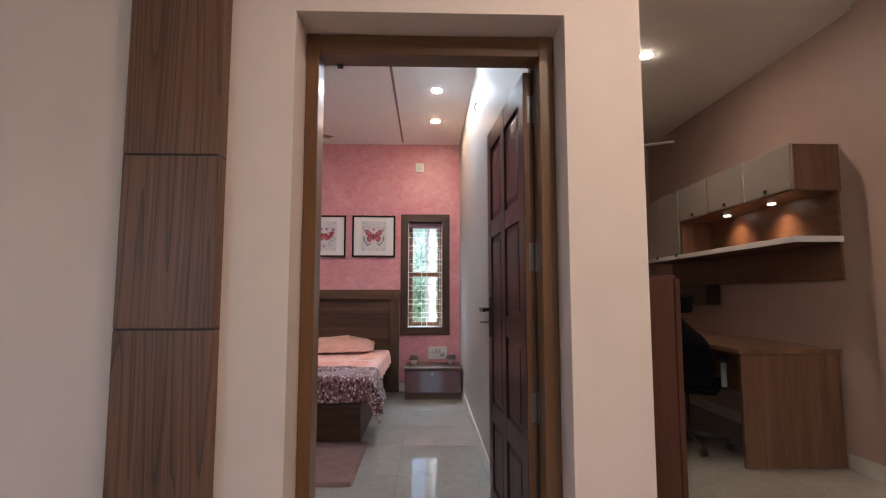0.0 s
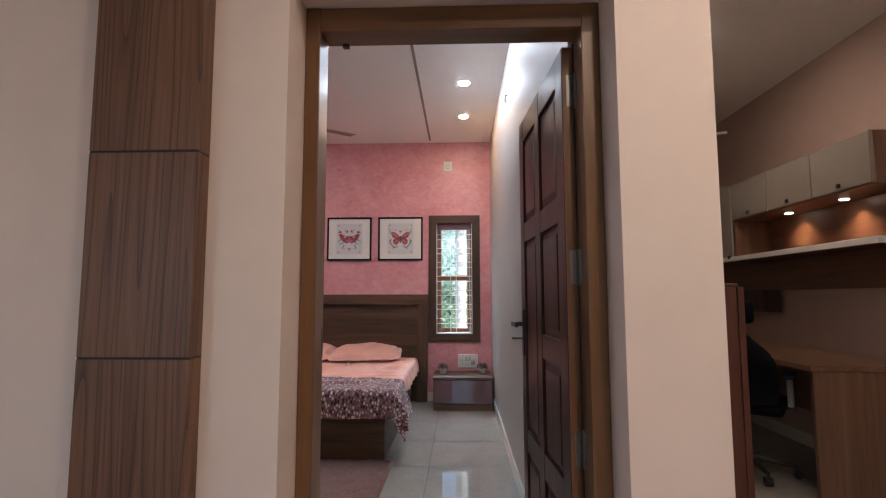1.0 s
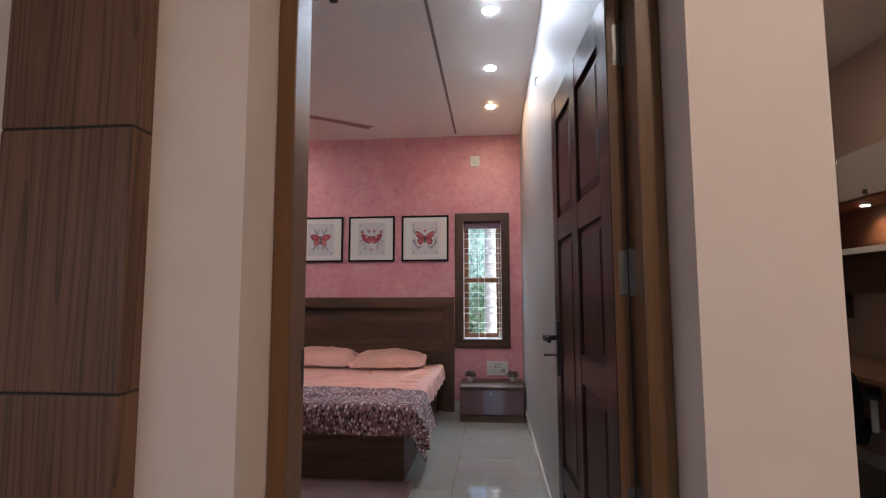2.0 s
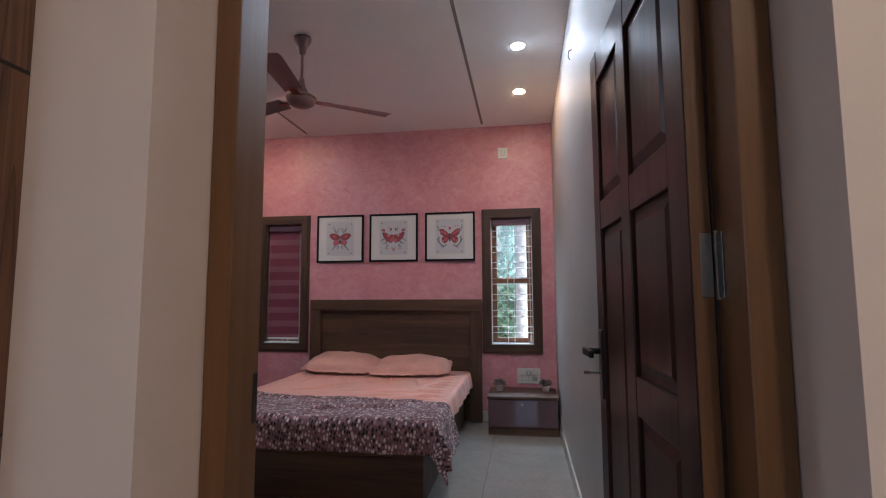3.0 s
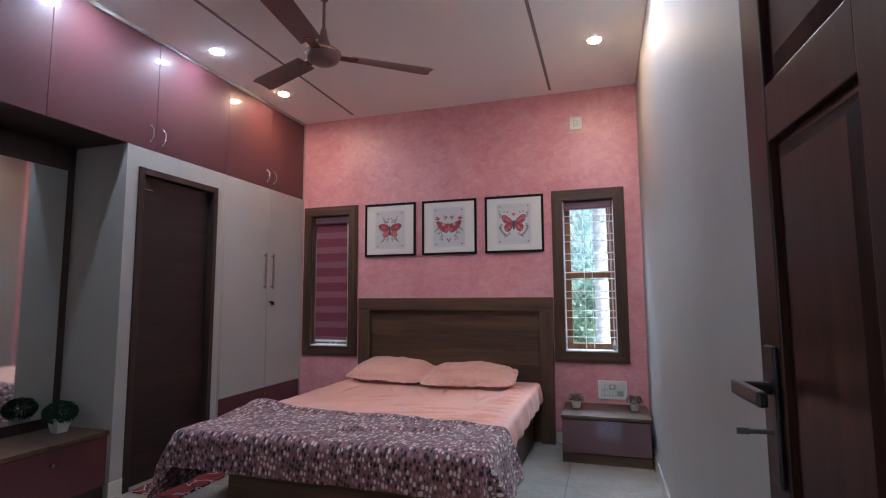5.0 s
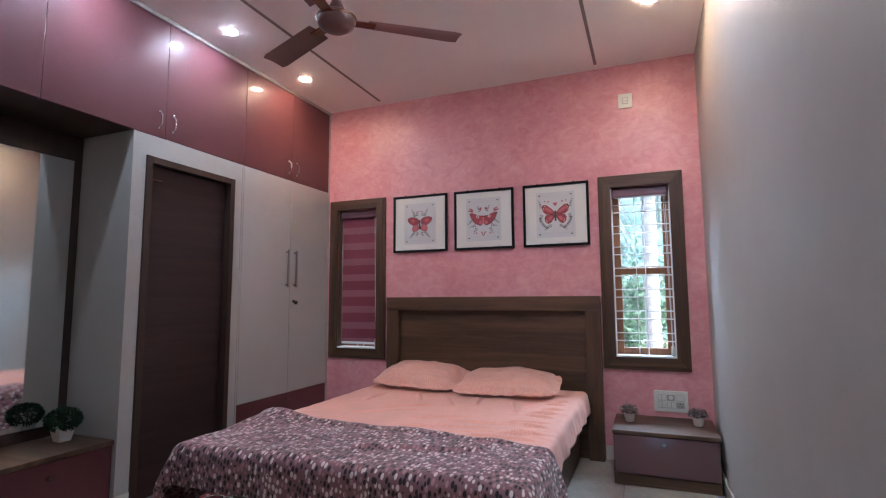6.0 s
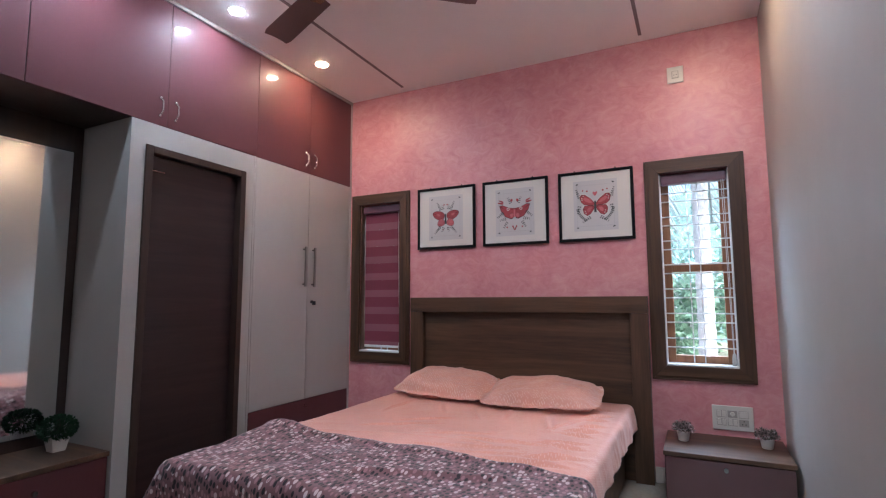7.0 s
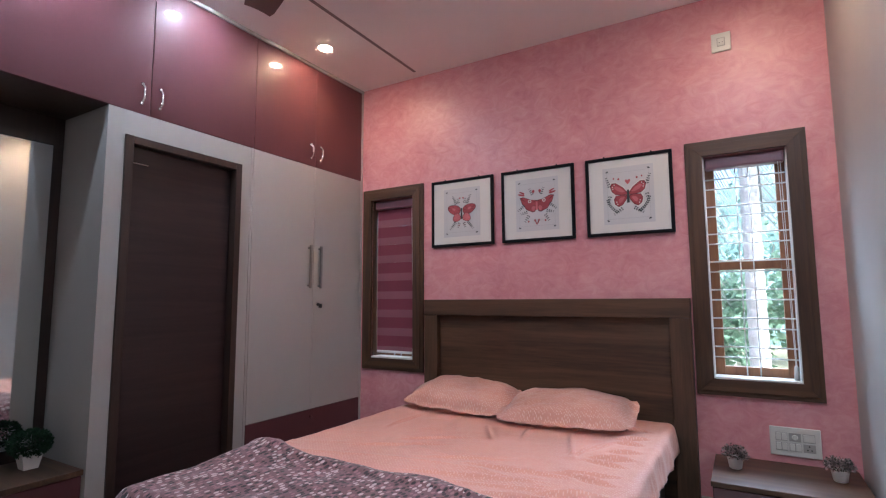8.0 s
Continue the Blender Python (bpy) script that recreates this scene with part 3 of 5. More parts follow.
# ---- windows ----
def window(name, w, label):
    x0, x1, z0, z1 = w
    ob = thing(name, ((x0 + x1) / 2, YB, z0), label, "window")
    tagged(ob, kind="structure")
    o = 0.092
    yf = YB - 0.028
    # casing with mitred corners round the opening, its outer edge a step lower
    for step, (lap, front) in enumerate(((o, yf + 0.010), (o * 0.72, yf))):
        xo, xi, zo, zi = (x0 - lap, x1 + lap), (x0, x1), (z0 - lap, z1 + lap), (z0, z1)
        sides = (((xo[0], zo[0]), (xi[0], zi[0]), (xi[0], zi[1]), (xo[0], zo[1])), ((xo[1], zo[0]), (xo[1], zo[1]), (xi[1], zi[1]), (xi[1], zi[0])),
                 ((xo[0], zo[1]), (xi[0], zi[1]), (xi[1], zi[1]), (xo[1], zo[1])), ((xo[0], zo[0]), (xo[1], zo[0]), (xi[1], zi[0]), (xi[0], zi[0])))
        for k, pts in enumerate(sides):
            bm = bmesh.new()
            fa = [bm.verts.new((x, front, z)) for x, z in pts]
            fb = [bm.verts.new((x, YB - 0.0005 if not step else yf + 0.012, z)) for x, z in pts]
            bm.faces.new(fa)
            bm.faces.new(fb[::-1])
            for i in range(4):
                bm.faces.new((fa[i], fa[(i + 1) % 4], fb[(i + 1) % 4], fb[i]))
            bmesh.ops.bevel(bm, geom=bm.edges[:], offset=0.0015, segments=1, affect="EDGES")
            part(("casing", "casing_bead")[step], bm, M_WINZ if k < 2 else M_WINX, ob, "brown wood casing")
    for a, b in ((x0, x0 + 0.006), (x1 - 0.006, x1)):
        part("reveal", boxes((a, b, YB, YB + 0.10, z0, z1), bev=0.001), M_WINZ if a == W1[0] else M_GRILL, ob, "brown wood reveal" if a == W1[0] else "white painted reveal")
    part("window_sill", boxes((x0 + 0.006, x1 - 0.006, YB - 0.02, YB + 0.10, z0, z0 + 0.012)), M_GRILL, ob, "white painted sill")
    ys = YB + 0.105
    s = 0.055
    part("sash_stile", boxes((x0, x0 + s, ys, ys + 0.05, z0, z1)), M_SASH, ob)
    part("sash_stile", boxes((x1 - s, x1, ys, ys + 0.05, z0, z1)), M_SASH, ob)
    zm = (z0 + z1) / 2 + 0.005
    for lo, hi in ((z0, z0 + 0.06), (zm - 0.03, zm + 0.03), (z1 - 0.06, z1)):
        part("sash_rail", boxes((x0 + s, x1 - s, ys + 0.002, ys + 0.048, lo, hi)), M_SASH, ob)
    for lo, hi in ((z0 + 0.06, zm - 0.03), (zm + 0.03, z1 - 0.06)):
        pane = part("pane", boxes((x0 + s, x1 - s, ys + 0.022, ys + 0.026, lo, hi), bev=0), M_PANE, ob)
        pane.visible_shadow = False
    # grill: pairs of level rods and two upright ones
    yg = YB + 0.088
    for k in range(14):
        z = 0.877 + 0.1665 * (k // 2) + 0.06 * (k % 2)
        part("grill_rod", tube((x0 + 0.006, yg, z), (x1 - 0.006, yg, z), 0.0042, n=8), M_GRILL, ob, smooth=True)
    for f in (0.395, 0.552):
        x = x0 + (x1 - x0) * f
        part("grill_upright", tube((x, yg + 0.002, z0 + 0.012), (x, yg + 0.002, z1 - 0.006), 0.0035, n=8), M_GRILL, ob, smooth=True)
    return ob

window("window_1", W1, "brown wooden window with its striped blind drawn down")
window("window_2", W2, "brown wooden window with white grill and raised blind")

def blind(w, down):
    x0, x1, z0, z1 = w
    yb = YB + 0.055
    ob = thing("roller_blind", ((x0 + x1) / 2, yb, z0 + 0.012), "maroon and pink zebra blind, let down" if down else "purple zebra blind rolled up into its cassette", "blind")
    bm = boxes((x0 + 0.010, x1 - 0.010, yb - 0.04, yb + 0.03, z1 - 0.075, z1 - 0.008), bev=0.012)
    part("cassette", bm, M_BLIND, ob, "purple blind cassette")
    xa, xb = x0 + 0.014, x1 - 0.022
    if down:
        z, k = z1 - 0.075, 0
        while z > z0 + 0.06:
            lo = max(z - (0.088 if k % 2 == 0 else 0.062), z0 + 0.05)
            rows = [[(xa + (xb - xa) * i / 8, yb - 0.004 * (k % 2) + 0.002 * math.sin(i * 0.8), h) for i in range(9)] for h in (z, lo)]
            rows += [[(x, y + 0.002, h) for x, y, h in row] for row in rows[::-1]]
            part("blind_band", sheet_of(rows), M_ZEB1 if k % 2 == 0 else M_ZEB2, ob)
            z, k = lo, k + 1
        part("bottom_bar", boxes((xa, xb, yb - 0.010, yb + 0.008, z0 + 0.035, z0 + 0.055), bev=0.005), M_GRILL, ob, "pale bottom bar")
    bm = tube((x1 - 0.03, yb - 0.03, z1 - 0.05), (x1 - 0.022, yb - 0.03, z0 + 0.06), 0.0018, n=6)
    tube((x1 - 0.042, yb - 0.03, z1 - 0.05), (x1 - 0.026, yb - 0.03, z0 + 0.06), 0.0018, n=6, bm=bm)
    part("cord", bm, M_GRILL, ob, "thin white cord loop")
    part("cord_weight", lathe(((0.004, 0.08), (0.010, 0.07), (0.013, 0.03), (0.013, 0.0), (0.004, 0.0)), (x1 - 0.024, yb - 0.03, z0 + 0.012), 12), M_GREY, ob, "clear plastic cord weight", True)

blind(W1, True)
blind(W2, False)

# ---- built-in cupboards ----
def bar_handle(x, y, z0, z1, parent):
    """A flat upright bar on two feet."""
    bm = boxes((x + 0.024, x + 0.034, y - 0.011, y + 0.011, z0, z1), bev=0.003)
    for z in (z0 + 0.02, z1 - 0.02):
        tube((x, y, z), (x + 0.026, y, z), 0.006, n=10, bm=bm)
    part("handle", bm, M_HANDLE, parent, "flat grey metal bar handle")


def bow_handle(x, y, z0, z1, parent):
    """A bowed pull with flared feet."""
    bm = bmesh.new()
    pts = []
    for k in range(13):
        f = k / 12
        pts.append((x + 0.004 + 0.026 * min(1, math.sin(math.pi * f) * 1.5), y, z0 + (z1 - z0) * f))
    for p, q in zip(pts, pts[1:]):
        tube(p, q, 0.0062, n=10, bm=bm)
    for z in (z0, z1):
        lathe(((0.009, -0.007), (0.009, 0.007)), (x + 0.005, y, z), 12, bm)
    part("handle", bm, M_CHROME, parent, "chrome bow handle", True)

LZ0, LZ1 = 2.240, 3.018
def loft(y0, ym, y1):
    ob = thing("loft_cupboard", (XL, ym, LZ0), "maroon laminate loft cupboard with two doors under the ceiling", "cupboard", "loft cupboards")
    part("carcass", boxes((XN, XL - 0.02, y0, y1, LZ0, CEIL - 0.001), bev=0), M_BATHF, ob, "dark brown carcass")
    for a, b, hy in ((y0, ym, ym - 0.05), (ym, y1, ym + 0.05)):
        d = part("door", boxes((XL - 0.02, XL, a + 0.0018, b - 0.0018, LZ0, LZ1), bev=0.002), M_MAROON, ob)
        bow_handle(XL, hy, LZ0 + 0.055, LZ0 + 0.165, d)

loft(5.812, 6.378, YB - 0.022)
loft(4.385, 5.112, 5.812)
loft(YI + 0.35, 3.66, 4.385)
structure("trim", boxes((XL - 0.012, XL + 0.008, YI, YB, LZ1 + 0.002, CEIL)), M_GLOSS, "thin white cornice strip above the loft cupboards", "trim")
structure("trim", boxes((XN, XL + 0.002, YB - 0.022, YB, 0.0, LZ1 + 0.002)), M_GLOSS, "white filler strip beside the wardrobe", "trim")

wardrobe = thing("wardrobe", (XL, 6.36, 0), "white gloss two-door wardrobe with maroon drawers below", "wardrobe")
part("carcass", boxes((XN, XL - 0.02, 5.80, YB - 0.022, 0.0, LZ0 - 0.001), bev=0), M_BATHF, wardrobe)
part("side_panel", boxes((XL - 0.02, XL + 0.001, 5.793, 5.809, 0.0, LZ0 - 0.001), bev=0.001), M_GLOSS, wardrobe)
for a, b, hy, hand in ((5.812, 6.378, 6.325, 0), (6.378, YB - 0.024, 6.432, 1)):
    d = part("door", boxes((XL - 0.02, XL, a + 0.0015, b - 0.0015, 0.430, LZ0 - 0.003), bev=0.002), M_GLOSS, wardrobe)
    bar_handle(XL, hy, 1.31, 1.63, d)
    if hand:
        bm = tube((XL, 6.43, 1.19), (XL + 0.012, 6.43, 1.19), 0.012, n=14)
        absorb(bm, boxes((XL + 0.012, XL + 0.045, 6.428, 6.432, 1.165, 1.195), bev=0.001))
        part("lock", bm, M_BLACK, d, "small lock with a key in it")
for lo, hi in ((0.235, 0.427), (0.09, 0.232)):
    d = part("drawer", boxes((XL - 0.02, XL, 5.8135, YB - 0.0255, lo, hi), bev=0.002), M_MAROON, wardrobe, "maroon drawer front")
    part("lock", tube((XL, 6.378, hi - 0.05), (XL + 0.010, 6.378, hi - 0.05), 0.010, n=14), M_CHROME, d)
part("plinth", boxes((XL - 0.05, XL - 0.03, 5.81, YB - 0.024, 0.0, 0.088)), M_BATHF, wardrobe)

# inner door beside the wardrobe
inner = thing("door_2", (XL, 5.356, 0), "closed dark brown flush door in a brown frame", "door")
tagged(inner, kind="structure")
part("jamb", boxes((XL - 0.10, XL + 0.010, B0 + 0.002, B0 + 0.045, 0, BH - 0.002)), M_BATHF, inner)
part("jamb", boxes((XL - 0.10, XL + 0.010, B1 - 0.045, B1 - 0.002, 0, BH - 0.002)), M_BATHF, inner)
part("head", boxes((XL - 0.10, XL + 0.009, B0 + 0.045, B1 - 0.045, BH - 0.045, BH - 0.003)), M_BATHF, inner)
part("leaf", boxes((XL - 0.075, XL - 0.04, B0 + 0.048, B1 - 0.048, 0.006, BH - 0.049)), M_BATH, inner, "dark brown leaf with fine level grain")
part("latch", boxes((XL - 0.04, XL - 0.035, B0 + 0.065, B0 + 0.15, 1.965, 1.972), bev=0.001), M_CHROME, inner, "small chrome latch")

# dressing niche
DY0, DY1 = 3.55, 4.897
structure("niche_back", boxes((XN, XN + 0.018, YI + 0.3, DY1, 0.0, LZ0 - 0.002)), M_BATHF, "dark brown panel behind the dressing mirror", "panel")
mirror = thing("dressing_mirror", (XN + 0.02, 4.45, 0.47), "tall wall mirror in a dark brown niche", "mirror")
part("mirror_glass", boxes((XN + 0.018, XN + 0.024, 3.95, 4.845, 0.475, 2.075), bev=0.0015), M_MIRROR, mirror, "silvered glass")
part("backing", boxes((XN + 0.0185, XN + 0.0225, 3.94, 4.848, 0.468, 2.08), bev=0), M_BLACK, mirror)
dresser = thing("dresser", (-2.79, 4.2, 0), "low maroon drawer unit with a brown top below the mirror", "dresser")
part("carcass", boxes((XN + 0.019, XL - 0.045, DY0, DY1, 0.0, 0.385), bev=0.001), M_BATHF, dresser)
part("top", boxes((XN + 0.019, XL - 0.012, DY0 - 0.01, DY1, 0.386, 0.412)), M_BED, dresser, "brown laminate top")
for k in range(2):
    a = DY0 + (DY1 - DY0) * k / 2
    d = part("drawer", boxes((XL - 0.045, XL - 0.025, a + 0.003, a + (DY1 - DY0) / 2 - 0.003, 0.085, 0.382)), M_MAROON, dresser, "maroon drawer front")
    part("lock", tube((XL - 0.025, a + 0.34, 0.30), (XL - 0.010, a + 0.34, 0.30), 0.012, n=14), M_CHROME, d)

# ---- bed ----
MX0, MX1, MY0, MY1, MZ = -1.82, -0.15, 4.735, 6.855, 0.500
bed = thing("bed", (-0.95, 5.8, 0), "brown laminate double bed with a framed headboard", "bed")
HX0, HX1, HT = -1.850, -0.022, 1.221
part("headboard_post", boxes((HX0, HX0 + 0.115, 6.862, YB - 0.004, 0.0, HT - 0.115)), M_BEDZ, bed)
part("headboard_post", boxes((HX1 - 0.115, HX1, 6.862, YB - 0.004, 0.0, HT - 0.115)), M_BEDZ, bed)
part("headboard_rail", boxes((HX0, HX1, 6.860, YB - 0.004, HT - 0.1145, HT)), M_BED, bed)
part("headboard_panel", boxes((HX0 + 0.115, HX1 - 0.115, 6.905, YB - 0.006, 0.0, HT - 0.1145)), M_BED, bed)
part("side_panel", boxes((-0.225, -0.205, 4.80, 6.860, 0.0, 0.30)), M_BED, bed)
part("side_panel", boxes((-1.545, -1.525, 4.80, 6.860, 0.0, 0.30)), M_BED, bed)
part("foot_panel", boxes((-1.548, -0.202, 4.78, 4.80, 0.0, 0.278)), M_BED, bed)
part("foot_edge", boxes((-1.552, -0.198, 4.775, 4.806, 0.279, 0.300)), M_JAMBX, bed, "lighter brown edge strip")
part("platform", boxes((-1.52, -0.23, 4.81, 6.858, 0.26, 0.302)), M_BED, bed)

mattress = solid("mattress", boxes((MX0 + 0.03, MX1 - 0.03, MY0 + 0.03, MY1 - 0.005, 0.304, MZ - 0.012), bev=0.03), M_MATTRESS, (-0.98, 5.8, 0.304), "thick mattress wholly covered by the bedclothes", "mattress")


def draped(x0, x1, y0, y1, z, left, right, front, back_edge, ns, nt, flare, wrinkle, seed, radius=0.03, ruffle=0.006):
    """Cloth laid on a flat top, its overhang turned down over the left, right and front edges."""
    rows, uvs = [], []
    for j in range(nt + 1):
        row, uvrow = [], []
        for i in range(ns + 1):
            s = x0 - left + (x1 + right - x0 + left) * i / ns
            top = y1 + back_edge(s)
            t = y0 - front + (top - y0 + front) * j / nt
            dx, dy = max(x0 - s, s - x1, 0.0), max(y0 - t, 0.0)
            side = -1 if s < x0 else 1
            d = math.hypot(dx, dy)
            px, py, pz = min(max(s, x0), x1), max(t, y0), z
            w = noise.noise(Vector((s * 3 + seed, t * 3, 0))) * 0.6 + noise.noise(Vector((s * 9, t * 7 + seed, 3))) * 0.4
            if d > 0:
                arc = radius * math.pi / 2
                out = radius * math.sin(min(d, arc) / radius)
                drop = radius * (1 - math.cos(min(d, arc) / radius))
                if d > arc:
                    fl = flare(side, dx, dy)
                    out += (d - arc) * fl
                    drop += (d - arc) * math.sqrt(1 - fl * fl)
                fold = 0.5 + 0.5 * math.sin((t if dx > dy else s) * 23 + seed + 2 * w)
                out += min(1.0, d / 0.10) * (0.012 * fold + 0.012 * w + ruffle * noise.noise(Vector((s * 34 * (dy > dx) + t * 34 * (dx >= dy), d * 9, seed))))
                if dx > 0 and dy > 0:
                    out += 0.045 * min(1, d / 0.2) * math.sin(math.atan2(dy, dx) * 5 + seed) ** 2
                px += side * dx / d * out
                py -= dy / d * out
                pz -= drop
            pz += wrinkle(s, t, w) * max(0.0, 1 - d / 0.05)
            row.append((px, py, pz))
            uvrow.append((s, t))
        rows.append(row)
        uvs.append(uvrow)
    return sheet_of(rows, uvs)


def thicken(ob, depth):
    mod = ob.modifiers.new("thickness", "SOLIDIFY")
    mod.thickness, mod.offset = depth, -1


rnd_fold = random.Random(9)
FOLDS = [(-1.55 + 0.24 * k, 6.42 - 0.05 * (k % 3), radians(-90 + rnd_fold.uniform(-35, 35)), rnd_fold.uniform(0.3, 0.75), rnd_fold.uniform(0.012, 0.020)) for k in range(6)]
FOLDS += [(-0.20, 5.40 + 0.13 * k, radians(180 + rnd_fold.uniform(-25, 25)), rnd_fold.uniform(0.15, 0.5), rnd_fold.uniform(0.012, 0.021)) for k in range(10)]
FOLDS += [(rnd_fold.uniform(-1.6, -0.8), rnd_fold.uniform(5.4, 5.8), radians(rnd_fold.uniform(-20, 30)), rnd_fold.uniform(0.4, 0.8), rnd_fold.uniform(0.010, 0.018)) for k in range(8)]


def crease(s, t, w):
    fold = 0.0
    for px, py, turn, length, high in FOLDS:
        u = (s - px) * math.cos(turn) + (t - py) * math.sin(turn)
        v = -(s - px) * math.sin(turn) + (t - py) * math.cos(turn) - 0.10 * u * u
        if 0 < u < length:
            fold += high * math.exp(-(v / 0.011) ** 2) * math.sin(math.pi * u / length) - 0.5 * high * math.exp(-((v - 0.022) / 0.014) ** 2) * math.sin(math.pi * u / length)
    fine = noise.noise(Vector((s * 6 + t * 4, t * 16 - s * 5, 7))) * 0.5 + 0.5
    return fold + 0.006 * w + 0.006 * fine ** 4 + 0.004 * math.exp(-((t - 5.62 - 0.12 * math.sin(s * 4)) / 0.018) ** 2) * (0.5 + w) + 0.004 * math.exp(-((t - 5.50 + 0.10 * math.sin(s * 3 + 1)) / 0.015) ** 2)


bm = draped(MX0 + 0.02, MX1 - 0.02, MY0 + 0.02, MY1 - 0.006, MZ, 0.15, 0.17, 0.13, lambda s: 0.0, 190, 230, lambda side, dx, dy: 0.10, crease, 2.0, 0.035, 0.005)
bed_sheet = solid("bed_sheet", bm, M_SHEET, (-0.98, 5.8, MZ), "peach cotton bed sheet with small pale leaf print", "bed sheet", smooth=True)
thicken(bed_sheet, 0.003)


def throw_top(s, t, w):
    lump = 0.042 * math.exp(-((s + 1.72) / 0.17) ** 2 - ((t - 5.30) / 0.16) ** 2)
    ridge = 0.016 * math.exp(-((t - 4.93 - 0.32 * (s + 1.0)) / 0.03) ** 2) * (1 if -1.0 < s < -0.4 else 0)
    hem = 0.010 * math.exp(-((t - 5.30) / 0.03) ** 2)
    return 0.020 * w + lump + ridge + hem + 0.010


bm = draped(MX0 - 0.0, MX1 + 0.006, MY0 - 0.006, 5.33, MZ + 0.008, 0.40, 0.30, 0.205, lambda s: 0.035 * math.sin(s * 5.2) + 0.02 * math.sin(s * 13) - 0.055 * (s + 0.95), 150, 80,
            lambda side, dx, dy: (0.30 if side < 0 else 0.16) * (dx / (dx + dy + 1e-6)) + 0.03, throw_top, 5.0, 0.04)
throw = solid("blanket", bm, M_THROW, (-0.98, 5.0, MZ), "mauve throw with white, pink and black spots over the bed's foot", "blanket", smooth=True)
thicken(throw, 0.006)


def pillow(cx, cy, cz, w, h, thick, turn, tilt, roll_, seed, label):
    n = 36
    def surface(sign):
        rows, uvs = [], []
        for j in range(n + 1):
            row, uvrow = [], []
            for i in range(n + 1):
                u, v = -1 + 2 * i / n, -1 + 2 * j / n
                a, b = min(1, abs(u) / 0.90), min(1, abs(v) / 0.84)
                puff = max(0.0, (1 - a ** 2.8) * (1 - b ** 2.4)) ** 0.50
                pinch_x = 1 - 0.03 * (1 - v * v) * abs(u) ** 3 - 0.12 * (u * v) ** 4 + 0.007 * noise.noise(Vector((v * 4, seed, 1)))
                pinch_y = 1 - 0.03 * (1 - u * u) * abs(v) ** 3 - 0.17 * (u * v) ** 4 + 0.012 * noise.noise(Vector((u * 5, seed, 4)))
                rim = max(a, b) ** 6
                wv = noise.noise(Vector((u * 2.2 + seed, v * 2.2, sign * 0.5)))
                z = sign * thick / 2 * puff * (1 + 0.22 * wv) + (0.004 + 0.007 * rim) * noise.noise(Vector((u * 6, v * 6, seed))) + sign * 0.0015
                z += sign * 0.006 * noise.noise(Vector((u * 9 + v * 3, v * 9, seed + 5))) * min(1, puff * 2)
                row.append((u * w / 2 * pinch_x, v * h / 2 * pinch_y, z))
                uvrow.append((u * w / 2 + seed, v * h / 2))
            rows.append(row)
            uvs.append(uvrow)
        return rows, uvs
    bm = bmesh.new()
    for sign in (1, -1):
        rows, uvs = surface(sign)
        sheet_of(rows, uvs, bm)
    bmesh.ops.remove_doubles(bm, verts=bm.verts[:], dist=0.0005)
    bmesh.ops.transform(bm, matrix=pose(cx, cy, cz, tilt, roll_, turn), verts=bm.verts[:])
    return solid("pillow", bm, M_PILLOW, (cx, cy, cz), label, "pillow", "pillows on the bed", True)


pillow(-1.40, 6.64, MZ + 0.078, 0.77, 0.47, 0.20, -3, 12, 1, 0.3, "plump peach pillow with pale leaf print beside the drawn blind")
pillow(-0.68, 6.59, MZ + 0.070, 0.80, 0.49, 0.19, 4, 10, -1, 1.7, "plump peach pillow with pale leaf print and wide border")

# ---- bedside ----
NX0, NX1, NY0 = 0.063, 0.700, 6.43
stand = thing("nightstand", (0.38, 6.68, 0), "low maroon nightstand with a brown laminate top and one drawer", "nightstand")
part("body", boxes((NX0 + 0.006, NX1 - 0.006, NY0 + 0.022, YB - 0.014, 0.07, 0.319), bev=0.001), M_MAROON, stand)
part("top", boxes((NX0, NX1, NY0 - 0.004, YB - 0.014, 0.320, 0.345)), M_BED, stand, "brown laminate top")
part("plinth", boxes((NX0 + 0.006, NX1 - 0.006, NY0 + 0.010, YB - 0.016, 0.0, 0.069)), M_BED, stand, "brown plinth")
drawer = part("drawer", boxes((NX0 + 0.008, NX1 - 0.008, NY0 + 0.002, NY0 + 0.021, 0.073, 0.316)), M_MAROONG, stand, "glossy maroon drawer front")
part("lock", tube((0.375, NY0 + 0.002, 0.275), (0.375, NY0 - 0.010, 0.275), 0.011, n=16), M_STEEL, drawer, "round chrome lock")


def sprig_pot(x, y, z):
    ob = thing("potted_plant", (x, y, z), "small white pot with a tuft of green and pale sprigs", "plant", "pots on the nightstand")
    part("pot", lathe(((0.024, 0), (0.029, 0.004), (0.037, 0.052), (0.038, 0.060), (0.034, 0.060), (0.032, 0.050)), (x, y, z), 20), M_POT, ob, smooth=True)
    rnd = random.Random(7)
    bm = bmesh.new()
    for k in range(620):
        a, up, r = rnd.uniform(0, 6.283), rnd.uniform(0.0, 1.0), rnd.uniform(0.45, 1.0)
        c = Vector((x + 0.060 * r * math.cos(a) * math.sqrt(1 - up * up * 0.8), y + 0.060 * r * math.sin(a) * math.sqrt(1 - up * up * 0.8), z + 0.056 + 0.055 * up * r))
        leaf(bm, c, (c - Vector((x, y, z + 0.04))).normalized(), rnd, 0.014, 0.010)
    tagged(part("sprigs", bm, M_SPRIG, ob), kind="stuff")
    return ob


